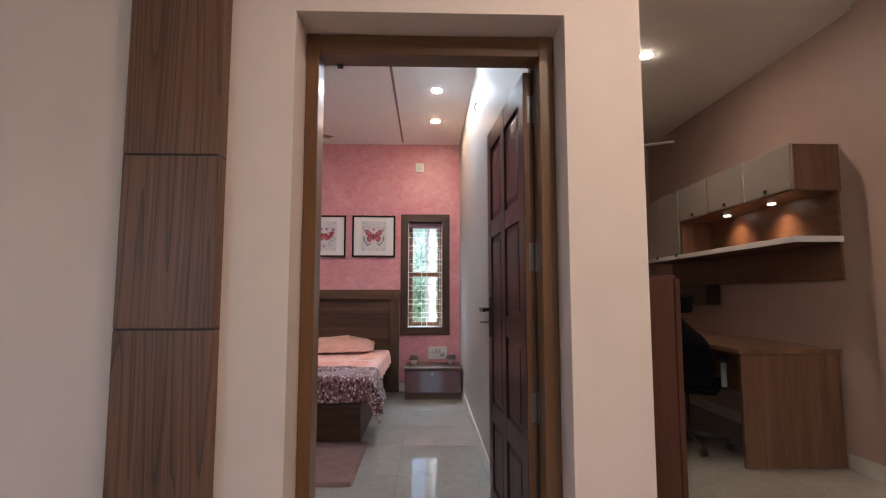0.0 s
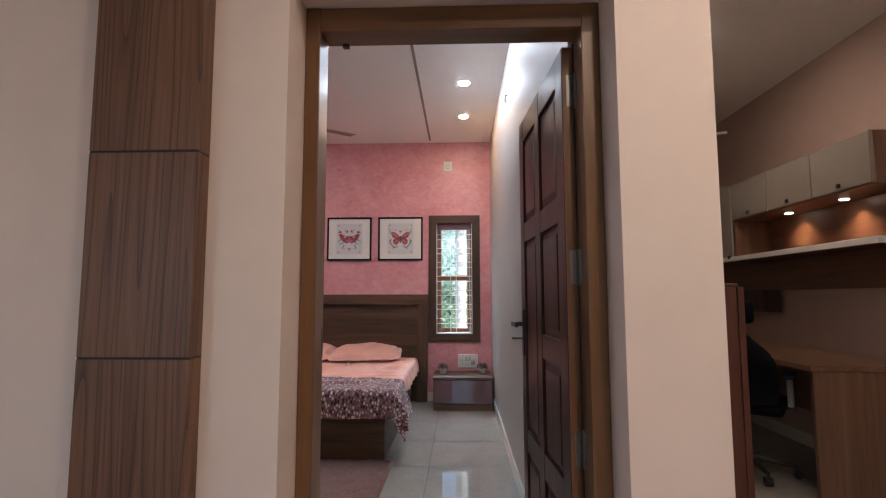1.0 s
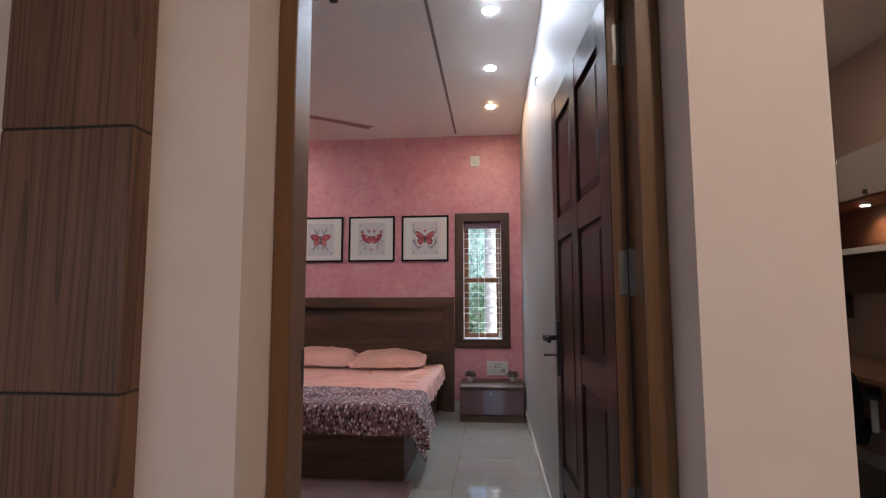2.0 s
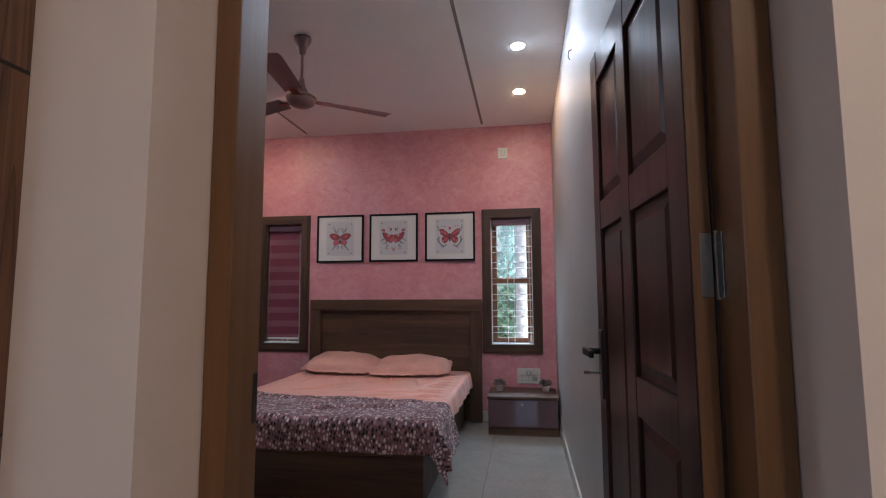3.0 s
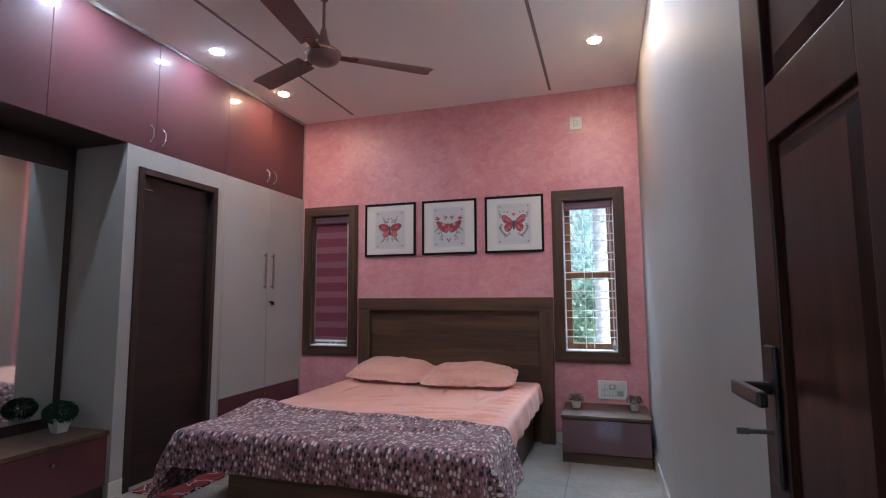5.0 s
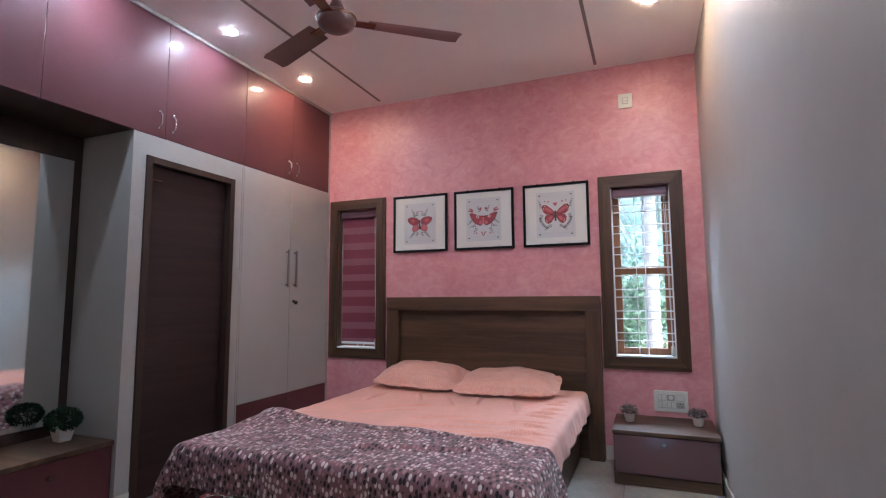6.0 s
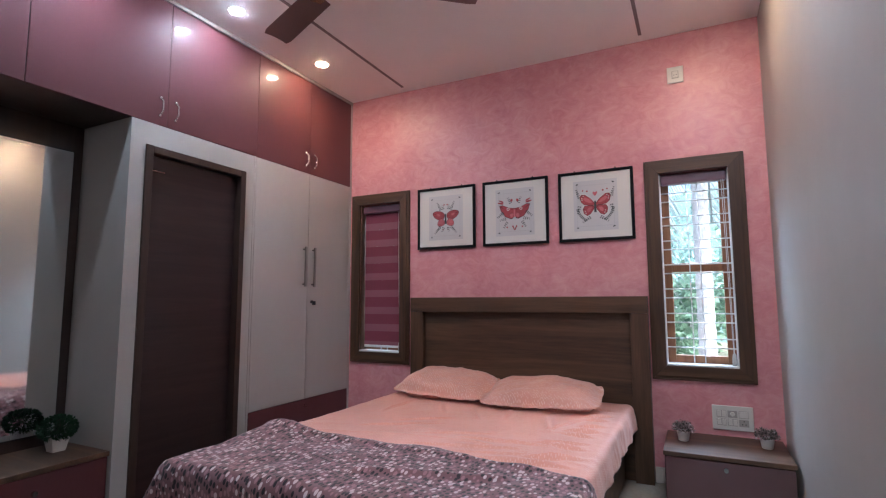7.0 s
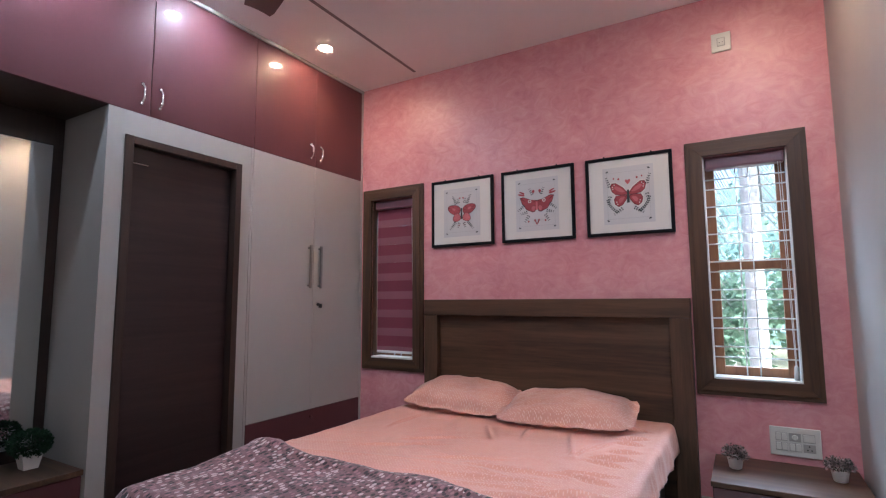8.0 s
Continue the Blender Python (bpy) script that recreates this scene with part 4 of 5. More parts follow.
def leaf(bm, c, out, rnd, length, width):
    """One small bent leaf."""
    side = out.cross(Vector((rnd.uniform(-1, 1), rnd.uniform(-1, 1), rnd.uniform(-1, 1)))).normalized()
    tip = (out + side.cross(out) * rnd.uniform(-0.8, 0.8)).normalized()
    mid = c + tip * length * 0.5 + side.cross(tip) * width * 0.2
    p = [bm.verts.new(q) for q in (c, mid - side * width * 0.5, c + tip * length, mid + side * width * 0.5)]
    bm.faces.new(p)


pot = sprig_pot(0.165, 6.70, 0.345)
copy_thing(pot, pose(0.60, 6.72, 0.345, 0, 0, 70))


def plate(name, x0, x1, z0, z1, cols, rows, label):
    ob = thing(name, ((x0 + x1) / 2, YB, z0), label, "switch")
    part("faceplate", boxes((x0, x1, YB - 0.010, YB, z0, z1), bev=0.004), M_PLATE, ob)
    mx, mz = (0.022, 0.024) if cols > 1 else (0.026, 0.028)
    w, h = (x1 - x0 - 2 * mx) / cols, (z1 - z0 - 2 * mz) / rows
    yf = YB - 0.010
    for i in range(cols):
        for j in range(rows):
            a, b = x0 + mx + i * w + 0.004, z0 + mz + j * h + 0.004
            c, d = a + w - 0.008, b + h - 0.008
            k = part("module", boxes((a, c, yf - 0.002, yf + 0.001, b, d), bev=0.001), M_PLATE2, ob)
            if (i, j) == (2, 0):
                for dx, dz in ((0, 0.011), (-0.009, -0.008), (0.009, -0.008)):
                    part("hole", tube(((a + c) / 2 + dx, yf - 0.0018, (b + d) / 2 + dz), ((a + c) / 2 + dx, yf - 0.0028, (b + d) / 2 + dz), 0.0036, n=8), M_JOINT, k)
            elif (i, j) == (1, 1):
                bm = tube(((a + c) / 2, yf - 0.0015, (b + d) / 2), ((a + c) / 2, yf - 0.008, (b + d) / 2), 0.014, 0.012, 16)
                absorb(bm, boxes(((a + c) / 2 - 0.0025, (a + c) / 2 + 0.0025, yf - 0.014, yf - 0.007, (b + d) / 2 - 0.012, (b + d) / 2 + 0.012), bev=0.001))
                part("fan_knob", bm, M_PLATE, k, "round fan speed knob")
            elif cols > 1:
                for e in range(2 if (i, j) != (2, 1) else 1):
                    n = 2 if (i, j) != (2, 1) else 1
                    p, q = a + (c - a) * e / n, a + (c - a) * (e + 1) / n
                    tilt = boxes((p + 0.0022, q - 0.0022, yf - 0.005, yf - 0.001, b + 0.003, d - 0.003), bev=0.0012)
                    part("rocker", tilt, M_PLATE, k)
            else:
                part("rocker", boxes((a + 0.004, c - 0.004, yf - 0.005, yf - 0.001, b + 0.004, d - 0.004), bev=0.0015), M_PLATE, k)
                for dx in (-0.008, 0.008):
                    part("mark", boxes(((a + c) / 2 + dx - 0.003, (a + c) / 2 + dx + 0.003, yf - 0.0056, yf - 0.0045, (b + d) / 2 - 0.006, (b + d) / 2 - 0.002), bev=0), M_INK, k)

plate("switch_board", 0.329, 0.556, 0.380, 0.530, 3, 2, "ivory switch board with six modules above the nightstand")
plate("ceiling_switch", 0.165, 0.268, 2.690, 2.806, 1, 1, "square ivory switch plate high on the pink wall")

# ---- pictures ----
# butterfly prints, simplified to plain red winged shapes
def picture(x0, x1, z0, z1, kind, label):
    ob = thing("picture", ((x0 + x1) / 2, YB, z0), label, "picture", "pictures over the bed")
    y0, f = YB - 0.026, 0.020
    for spec in ((x0, x0 + f, z0, z1), (x1 - f, x1, z0, z1), (x0 + f, x1 - f, z0, z0 + f), (x0 + f, x1 - f, z1 - f, z1)):
        part("frame_bar", boxes((spec[0], spec[1], y0, YB - 0.004, spec[2], spec[3]), bev=0.003), M_FRAME, ob)
    part("mount", boxes((x0 + f, x1 - f, YB - 0.016, YB - 0.005, z0 + f, z1 - f), bev=0), M_MAT, ob, "white mount")
    cx, cz = (x0 + x1) / 2, (z0 + z1) / 2
    part("print", boxes((cx - 0.155, cx + 0.155, YB - 0.0175, YB - 0.0155, cz - 0.185, cz + 0.185), bev=0), M_PRINT, ob, "pale grey print")
    bm = bmesh.new()
    for p, q, r, t in ((-0.128, 0.128, 0.150, 0.1515), (-0.128, 0.128, -0.1515, -0.150), (-0.1295, -0.128, -0.15, 0.15), (0.128, 0.1295, -0.15, 0.15)):
        bm.faces.new([bm.verts.new((cx + u, YB - 0.0178, cz + v)) for u, v in ((p, r), (q, r), (q, t), (p, t))])
    part("border_line", bm, M_LINE, ob, "faint grey border line")
    for x in (x0 + 0.12, x1 - 0.12):
        part("hanger", tube((x, YB - 0.012, z1 - 0.002), (x, YB - 0.012, z1 + 0.010), 0.006, 0.004, 10), M_FRAME, ob)
    yi = [YB - 0.0178]

    def blob(pts, mat, name):
        yi[0] -= 0.0003
        mx, mz = sum(p[0] for p in pts) / len(pts), sum(p[1] for p in pts) / len(pts)
        for side in (1, -1):
            bm = bmesh.new()
            bm.faces.new([bm.verts.new((cx + side * x, yi[0], cz + z)) for x, z in pts])
            wing = part(name, bm, mat, ob)
            if name not in ("upper_petal", "lower_petal"):
                continue
            # dark outline and veins of the larger wings
            bm = bmesh.new()
            for (ax, az), (bx, bz) in zip(pts, pts[1:] + pts[:1]):
                quad = ((ax, az), (bx, bz), (mx + (bx - mx) * 0.92, mz + (bz - mz) * 0.92), (mx + (ax - mx) * 0.92, mz + (az - mz) * 0.92))
                bm.faces.new([bm.verts.new((cx + side * x, yi[0] - 0.0002, cz + z)) for x, z in quad])
            for px, pz in pts[::3]:
                ux, uz = px - mx, pz - mz
                quad = ((mx + ux * 0.35, mz + uz * 0.35), (mx + ux * 0.7 - uz * 0.03, mz + uz * 0.7 + ux * 0.03), (px, pz), (mx + ux * 0.7 + uz * 0.03, mz + uz * 0.7 - ux * 0.03))
                bm.faces.new([bm.verts.new((cx + side * x, yi[0] - 0.0002, cz + z)) for x, z in quad])
            part("outline", bm, M_WINE, wing)

    def ell(ax, az, rx, rz, turn, n=20, p=1.0):
        out = []
        for k in range(n):
            a = 2 * math.pi * k / n
            x, z = rx * math.cos(a) * (1 + 0.25 * p * math.cos(a)), rz * math.sin(a)
            out.append((ax + x * math.cos(turn) - z * math.sin(turn), az + x * math.sin(turn) + z * math.cos(turn)))
        return out

    if kind == 0:
        blob(ell(0.052, 0.018, 0.058, 0.038, 0.35), M_RED, "upper_petal")
        blob(ell(0.036, -0.036, 0.036, 0.032, -0.6), M_ROSE, "lower_petal")
        blob(ell(0.064, 0.025, 0.016, 0.009, 0.4), M_ROSE, "petal_spot")
    elif kind == 1:
        blob([(0.0, 0.03), (0.04, 0.035), (0.10, 0.06), (0.125, 0.055), (0.11, 0.01), (0.075, -0.035), (0.03, -0.055), (0.012, -0.05), (0.0, -0.01)], M_RED, "upper_petal")
        blob(ell(0.022, -0.028, 0.016, 0.022, 0.2), M_ROSE, "lower_petal")
        blob(ell(0.052, 0.025, 0.012, 0.012, 0, p=0), M_MAT, "petal_spot")
        blob(ell(0.052, 0.025, 0.007, 0.007, 0, p=0), M_RED, "petal_dot")
        blob(ell(0.108, 0.074, 0.026, 0.007, 0.25), M_RED, "tip_mark")
        blob(ell(0.104, 0.088, 0.022, 0.006, 0.45), M_RED, "tip_mark")
        blob(ell(0.008, -0.125, 0.004, 0.020, -0.35, p=0), M_RED, "tail_mark")
    else:
        pale = [(0.0, 0.016), (0.028, 0.056), (0.074, 0.090), (0.104, 0.090), (0.118, 0.066), (0.108, 0.026), (0.088, 0.004), (0.096, -0.022), (0.090, -0.060), (0.062, -0.082), (0.032, -0.070), (0.0, -0.024)]
        blob(pale, M_MAT, "pale_edge")
        blob([(0.002, 0.014), (0.030, 0.050), (0.074, 0.083), (0.100, 0.083), (0.111, 0.064), (0.101, 0.028), (0.078, 0.006), (0.040, 0.000), (0.002, 0.000)], M_RED, "upper_petal")
        blob([(0.002, -0.002), (0.040, 0.002), (0.076, 0.000), (0.089, -0.024), (0.083, -0.056), (0.060, -0.075), (0.034, -0.064), (0.010, -0.030)], M_RED, "lower_petal")
        blob([(0.018, 0.020), (0.042, 0.046), (0.074, 0.064), (0.088, 0.052), (0.066, 0.030), (0.038, 0.018)], M_ROSE, "petal_spot")
        blob([(0.020, -0.014), (0.046, -0.014), (0.060, -0.030), (0.054, -0.050), (0.038, -0.044)], M_ROSE, "petal_spot")
        for px, pz in ((0.084, 0.070), (0.094, 0.058), (0.093, 0.044), (0.066, -0.056), (0.071, -0.042)):
            blob(ell(px, pz, 0.0038, 0.0038, 0, 8, 0), M_MAT, "petal_dot")
        blob([(0.0, 0.066), (0.010, 0.078), (0.017, 0.090), (0.014, 0.099), (0.006, 0.099), (0.0, 0.093)], M_ROSE, "heart_mark")
    bar = 0.008
    bm = bmesh.new()
    hz = 0.032 if kind != 1 else 0.02
    sheet_of([[(cx - bar, YB - 0.0205, cz - hz - 0.02), (cx + bar, YB - 0.0205, cz - hz - 0.02)], [(cx - bar * 0.8, YB - 0.0205, cz + hz), (cx + bar * 0.8, YB - 0.0205, cz + hz)]], bm=bm)
    part("middle_bar", bm, M_INK if kind != 1 else M_ROSE, ob)
    # leaf sprigs and corner marks
    stems = (((0.045, 0.065), (0.075, 0.125)), ((0.025, 0.07), (0.03, 0.10)), ((0.05, -0.075), (0.095, -0.125)), ((0.02, -0.08), (0.03, -0.11))) if kind == 0 else \
            (((0.03, 0.07), (0.05, 0.11)), ((0.09, 0.0), (0.135, -0.035)), ((0.07, -0.05), (0.115, -0.06)), ((0.06, -0.075), (0.085, -0.115))) if kind == 1 else \
            (((0.112, 0.06), (0.132, 0.118)), ((0.112, 0.0), (0.122, -0.05)), ((0.035, -0.085), (0.085, -0.118)))
    bm = bmesh.new()
    ys = YB - 0.0195

    def mark(side, px, pz, q, fat=0.3):
        w = Vector((-q.y, q.x)) * fat
        pts = ((px, pz), (px + q.x * 0.5 + w.x, pz + q.y * 0.5 + w.y), (px + q.x, pz + q.y), (px + q.x * 0.5 - w.x, pz + q.y * 0.5 - w.y))
        bm.faces.new([bm.verts.new((cx + side * x, ys, cz + z)) for x, z in pts])

    for side in (1, -1):
        for (ax, az), (bx, bz) in stems:
            d = Vector((bx - ax, bz - az))
            steps = max(2, int(d.length / 0.013))
            d.normalize()
            nrm = Vector((-d.y, d.x))
            mark(side, ax, az, Vector((bx - ax, bz - az)), 0.022)
            for k in range(steps + 1):
                f = k / steps
                px, pz = ax + (bx - ax) * f, az + (bz - az) * f
                for s in (1, -1):
                    mark(side, px, pz, (d * 0.7 + nrm * s).normalized() * 0.015 * (1.1 - 0.4 * f), 0.26)
        # laurels beside the large motif
        if kind == 2:
            for k in range(9):
                a = -1.05 + 0.10 * k
                px, pz = 0.128 * math.cos(a), 0.125 * math.sin(a)
                for turn in (a + 0.9, a + 2.2):
                    mark(side, px, pz, Vector((math.cos(turn), math.sin(turn))) * 0.016, 0.26)
        for az in (0.155, -0.155):
            for turn in (0.4, 1.2, 2.0):
                px, pz = 0.125, az
                q = Vector((math.cos(turn), math.sin(turn) * (1 if az > 0 else -1))) * 0.014
                mark(side, px, pz, q, 0.22)
    tagged(part("sprigs", bm, M_INK, ob), kind="stuff")
    # small red buds above and below
    buds = (((0.013, 0.108, 0.006), (0.020, -0.100, 0.005)), ((0.022, 0.092, 0.010), (0.014, -0.112, 0.006), (0.06, -0.118, 0.006)), ((0.055, 0.106, 0.006), (0.085, 0.112, 0.005)))[kind]
    for bx, bz, r in buds:
        blob(ell(bx, bz, r, r * 1.2, 0.3, 12), M_RED, "bud")

for k, (x0, x1) in enumerate(((-1.817, -1.289), (-1.222, -0.692), (-0.612, -0.083))):
    picture(x0, x1, 1.622, 2.137, k, ("black-framed print of a round-winged red butterfly motif with sprigs", "black-framed print of a wide red butterfly motif with leaves", "black-framed print of a large red butterfly motif in a leaf wreath")[k])

# ---- ceiling lamps and fan ----
GLOWS = {}


def downlight(x, y, radiance, colour):
    ob = thing("downlight", (x, y, CEIL), "round domed LED ceiling downlight, switched on; the hall's are added unseen", "downlight", "ceiling downlights")
    part("ring", lathe(((0.0445, -0.002), (0.049, -0.0015), (0.050, 0.0), (0.0445, 0.0)), (x, y, CEIL - 0.001), 28), M_RING, ob, smooth=True)
    key = (colour, radiance)
    if key not in GLOWS:
        GLOWS[key] = glow("led_diffuser", colour, radiance)
    part("diffuser", lathe(((0.003, -0.0080), (0.020, -0.0076), (0.034, -0.0060), (0.042, -0.0036), (0.044, -0.001)), (x, y, CEIL - 0.0005), 20), GLOWS[key], ob, "glowing domed diffuser", True)

for x, first in ((-2.27, 6.19), (0.40, 6.06)):
    for k in range(3):
        downlight(x, first - 0.825 * k, LAMP * (WARMTH if k == 0 else 1.0), COOL if k else WARM)

FX, FY, FZ = -1.08, 4.88, 2.60
fan = thing("ceiling_fan", (FX, FY, CEIL), "three-blade mauve-brown ceiling fan with copper trim", "fan")
part("canopy", lathe(((0.012, -0.12), (0.020, -0.115), (0.030, -0.07), (0.058, -0.02), (0.060, -0.001), (0.01, -0.001)), (FX, FY, CEIL), 28), M_FAN, fan, smooth=True)
part("rod", tube((FX, FY, FZ + 0.12), (FX, FY, CEIL - 0.11), 0.0095, n=16), M_FAN, fan, smooth=True)
part("lower_canopy", lathe(((0.052, 0.035), (0.045, 0.055), (0.026, 0.10), (0.016, 0.155), (0.010, 0.158)), (FX, FY, FZ), 28), M_FAN, fan, smooth=True)
motor = part("motor", lathe(((0.02, -0.050), (0.060, -0.046), (0.088, -0.028), (0.098, -0.004), (0.098, 0.012), (0.080, 0.030), (0.040, 0.038)), (FX, FY, FZ), 36), M_FAN, fan, smooth=True)
part("trim_ring", lathe(((0.0985, 0.0), (0.103, 0.003), (0.103, 0.012), (0.0985, 0.015)), (FX, FY, FZ), 36), M_FANR, motor, "copper ring", True)
for k in range(3):
    a = 38 + 120 * k
    m = pose(FX, FY, FZ, 0, 0, a)
    bm = boxes((0.09, 0.20, -0.028, 0.028, -0.004, 0.002), bev=0.002)
    bmesh.ops.transform(bm, matrix=m, verts=bm.verts[:])
    rows = []
    for i in range(13):
        x = 0.16 + 0.49 * i / 12
        wd = 0.058 + 0.012 * i / 12
        if i == 12:
            wd *= 0.86
        rows.append([(x, v * wd, 0.010 + 0.20 * v * wd * (1 - 0.3 * i / 12) - 0.006 * v * v) for v in (-1, -0.5, 0, 0.5, 1)])
    bl = sheet_of(rows)
    lower = sheet_of([[(x, y, z - 0.003) for x, y, z in r] for r in rows])
    absorb(bl, lower)
    bmesh.ops.transform(bl, matrix=m, verts=bl.verts[:])
    blade = part("blade", bl, M_FAN, fan, smooth=True)
    part("bracket", bm, M_FANR, blade, "copper blade bracket")

# ---- dresser plant, rugs ----
def ball_plant(x, y, z):
    ob = thing("potted_plant", (x, y, z), "round dark green topiary ball in a white square pot", "plant")
    bm = bmesh.new()
    low = [bm.verts.new((x + sx * 0.030, y + sy * 0.030, z)) for sx, sy in ((-1, -1), (1, -1), (1, 1), (-1, 1))]
    top = [bm.verts.new((x + sx * 0.044, y + sy * 0.044, z + 0.075)) for sx, sy in ((-1, -1), (1, -1), (1, 1), (-1, 1))]
    rim = [bm.verts.new((x + sx * 0.039, y + sy * 0.039, z + 0.075)) for sx, sy in ((-1, -1), (1, -1), (1, 1), (-1, 1))]
    inn = [bm.verts.new((x + sx * 0.038, y + sy * 0.038, z + 0.06)) for sx, sy in ((-1, -1), (1, -1), (1, 1), (-1, 1))]
    bm.faces.new(low[::-1])
    for p, q in ((low, top), (top, rim), (rim, inn)):
        for k in range(4):
            bm.faces.new((p[k], p[(k + 1) % 4], q[(k + 1) % 4], q[k]))
    bm.faces.new(inn)
    part("pot", bm, M_POT, ob)
    rnd = random.Random(3)
    bm = bmesh.new()
    for k in range(1700):
        v = Vector((rnd.gauss(0, 1), rnd.gauss(0, 1), rnd.gauss(0, 1))).normalized()
        c = Vector((x, y, z + 0.118)) + Vector((v.x * 0.085, v.y * 0.085, v.z * 0.062)) * rnd.uniform(0.75, 1.0)
        leaf(bm, c, v, rnd, 0.016, 0.010)
    tagged(part("foliage", bm, M_BALL, ob), kind="stuff")

ball_plant(-2.80, 4.77, 0.412)


def pile_rug(x0, x1, y0, y1):
    rnd = random.Random(5)
    nx, ny = 90, 64
    rows = []
    for j in range(ny + 1):
        row = []
        for i in range(nx + 1):
            u, v = i / nx, j / ny
            edge = min(u, 1 - u, v * (y1 - y0) / (x1 - x0), (1 - v) * (y1 - y0) / (x1 - x0))
            wob = 0.006 * noise.noise(Vector((u * 30, v * 30, 1)))
            z = 0.002 if edge < 1e-6 else 0.018 + 0.006 * rnd.random() + 0.004 * noise.noise(Vector((u * 12, v * 9, 0)))
            row.append((x0 + (x1 - x0) * u + wob, y0 + (y1 - y0) * v + wob, z))
        rows.append(row)
    bm = sheet_of(rows)
    for k in range(9000):
        px, py = rnd.uniform(x0 + 0.01, x1 - 0.01), rnd.uniform(y0 + 0.01, y1 - 0.01)
        leaf(bm, Vector((px, py, 0.016)), Vector((rnd.uniform(-1, 1), rnd.uniform(-1, 1), 0.7)).normalized(), rnd, 0.011, 0.003)
    solid("rug", bm, M_RUG, ((x0 + x1) / 2, (y0 + y1) / 2, 0), "dusty pink shaggy rug on the tiles before the bed", "rug", smooth=True)

pile_rug(-1.35, -0.135, 3.86, 4.765)


def doormat_stuff():
    m, n, l, b = material("patterned_mat")
    w = n.new("ShaderNodeTexVoronoi")
    w.feature = "F1"
    w.inputs["Scale"].default_value = 7.0
    l.new(coords(n, l), w.inputs["Vector"])
    rings = n.new("ShaderNodeMath")
    rings.operation, rings.inputs[1].default_value = "MULTIPLY", 2.6
    l.new(w.outputs["Distance"], rings.inputs[0])
    fr = n.new("ShaderNodeMath")
    fr.operation = "FRACT"
    l.new(rings.outputs[0], fr.inputs[0])
    col = ramp(n, l, fr.outputs[0], ((0.0, (0.15, 0.015, 0.02)), (0.34, (0.02, 0.012, 0.012)), (0.5, (0.52, 0.44, 0.40)), (0.62, (0.17, 0.02, 0.025))))
    col.node.color_ramp.interpolation = "CONSTANT"
    l.new(col, b.inputs["Base Color"])
    b.inputs["Roughness"].default_value = 0.95
    bump(n, l, b, noise_tex(n, l, coords(n, l), 300, 2), 0.5, 0.002)
    return m

solid("doormat", boxes((-2.50, -2.12, 5.02, 5.56, 0.001, 0.012), bev=0.004), doormat_stuff(), (-2.31, 5.29, 0.001), "maroon, black and white patterned mat at the inner door", "doormat")

hook = tube((XR, 4.66, 2.70), (XR - 0.018, 4.66, 2.695), 0.0035, n=8)
tube((XR - 0.018, 4.66, 2.695), (XR - 0.022, 4.662, 2.655), 0.003, n=8, bm=hook)
tube((XR - 0.022, 4.662, 2.655), (XR - 0.012, 4.663, 2.640), 0.003, n=8, bm=hook)
solid("wall_hook", hook, M_BLACK, (XR, 4.66, 2.70), "small dark wire hook fixed high on the wall", "hook")

# ---- study beyond the wall's end ----
CY0, CX0 = 4.0, 2.81
unit = thing("wall_cabinet", (3.0, 5.0, 1.25), "walnut wall cabinet with greige doors and a lit open shelf", "cabinet")
part("end_panel", boxes((CX0 + 0.004, XS - 0.001, CY0, CY0 + 0.02, 1.862, 2.185)), M_DESK, unit)
part("top", boxes((CX0, XS - 0.001, CY0 + 0.02, 6.4, 2.165, 2.185)), M_SHELF, unit)
part("underside", boxes((CX0, XS - 0.001, CY0 + 0.02, 5.55, 1.862, 1.884)), M_SHELF, unit)
part("divider", boxes((CX0 + 0.004, XS - 0.001, 5.55, 5.572, 1.50, 2.163)), M_DESK, unit)
part("back_panel", boxes((XS - 0.018, XS - 0.001, CY0 + 0.02, 6.4, 1.25, 2.163), bev=0.001), M_SHELF, unit)
part("shelf", boxes((2.80, XS - 0.02, CY0 - 0.01, 6.4, 1.508, 1.545)), M_SHELF, unit)
part("shelf_edge", boxes((2.786, 2.80, CY0 - 0.014, 6.4, 1.506, 1.547)), M_GRILL, unit, "white shelf edge")
part("shelf_edge", boxes((2.80, XS - 0.02, CY0 - 0.014, CY0 - 0.0105, 1.506, 1.547), bev=0.001), M_GRILL, unit, "white shelf edge")
for a, b in ((4.002, 4.52), (4.52, 5.035), (5.035, 5.55)):
    d = part("door", boxes((CX0 - 0.018, CX0, a + 0.002, b - 0.002, 1.870, 2.183)), M_GREIGE, unit, "glossy greige door")
    part("edge_trim", boxes((CX0 - 0.019, CX0 + 0.001, a - 0.006, a + 0.0015, 1.866, 2.186), bev=0.001), M_CHROME, d)
    part("knob", boxes((CX0 - 0.036, CX0 - 0.0185, (a + b) / 2 - 0.012, (a + b) / 2 + 0.012, 1.885, 1.912)), M_BLACK, d)
for a, b in ((5.575, 5.985), (5.985, 6.398)):
    d = part("door", boxes((CX0 - 0.018, CX0, a + 0.002, b - 0.002, 1.508, 2.183)), M_GREIGE, unit, "glossy greige door")
    part("knob", boxes((CX0 - 0.036, CX0 - 0.0185, a + 0.03, a + 0.055, 1.53, 1.557)), M_BLACK, d)
part("lower_box", boxes((2.98, XS - 0.02, 5.47, 6.15, 1.06, 1.249)), M_BATHF, unit)
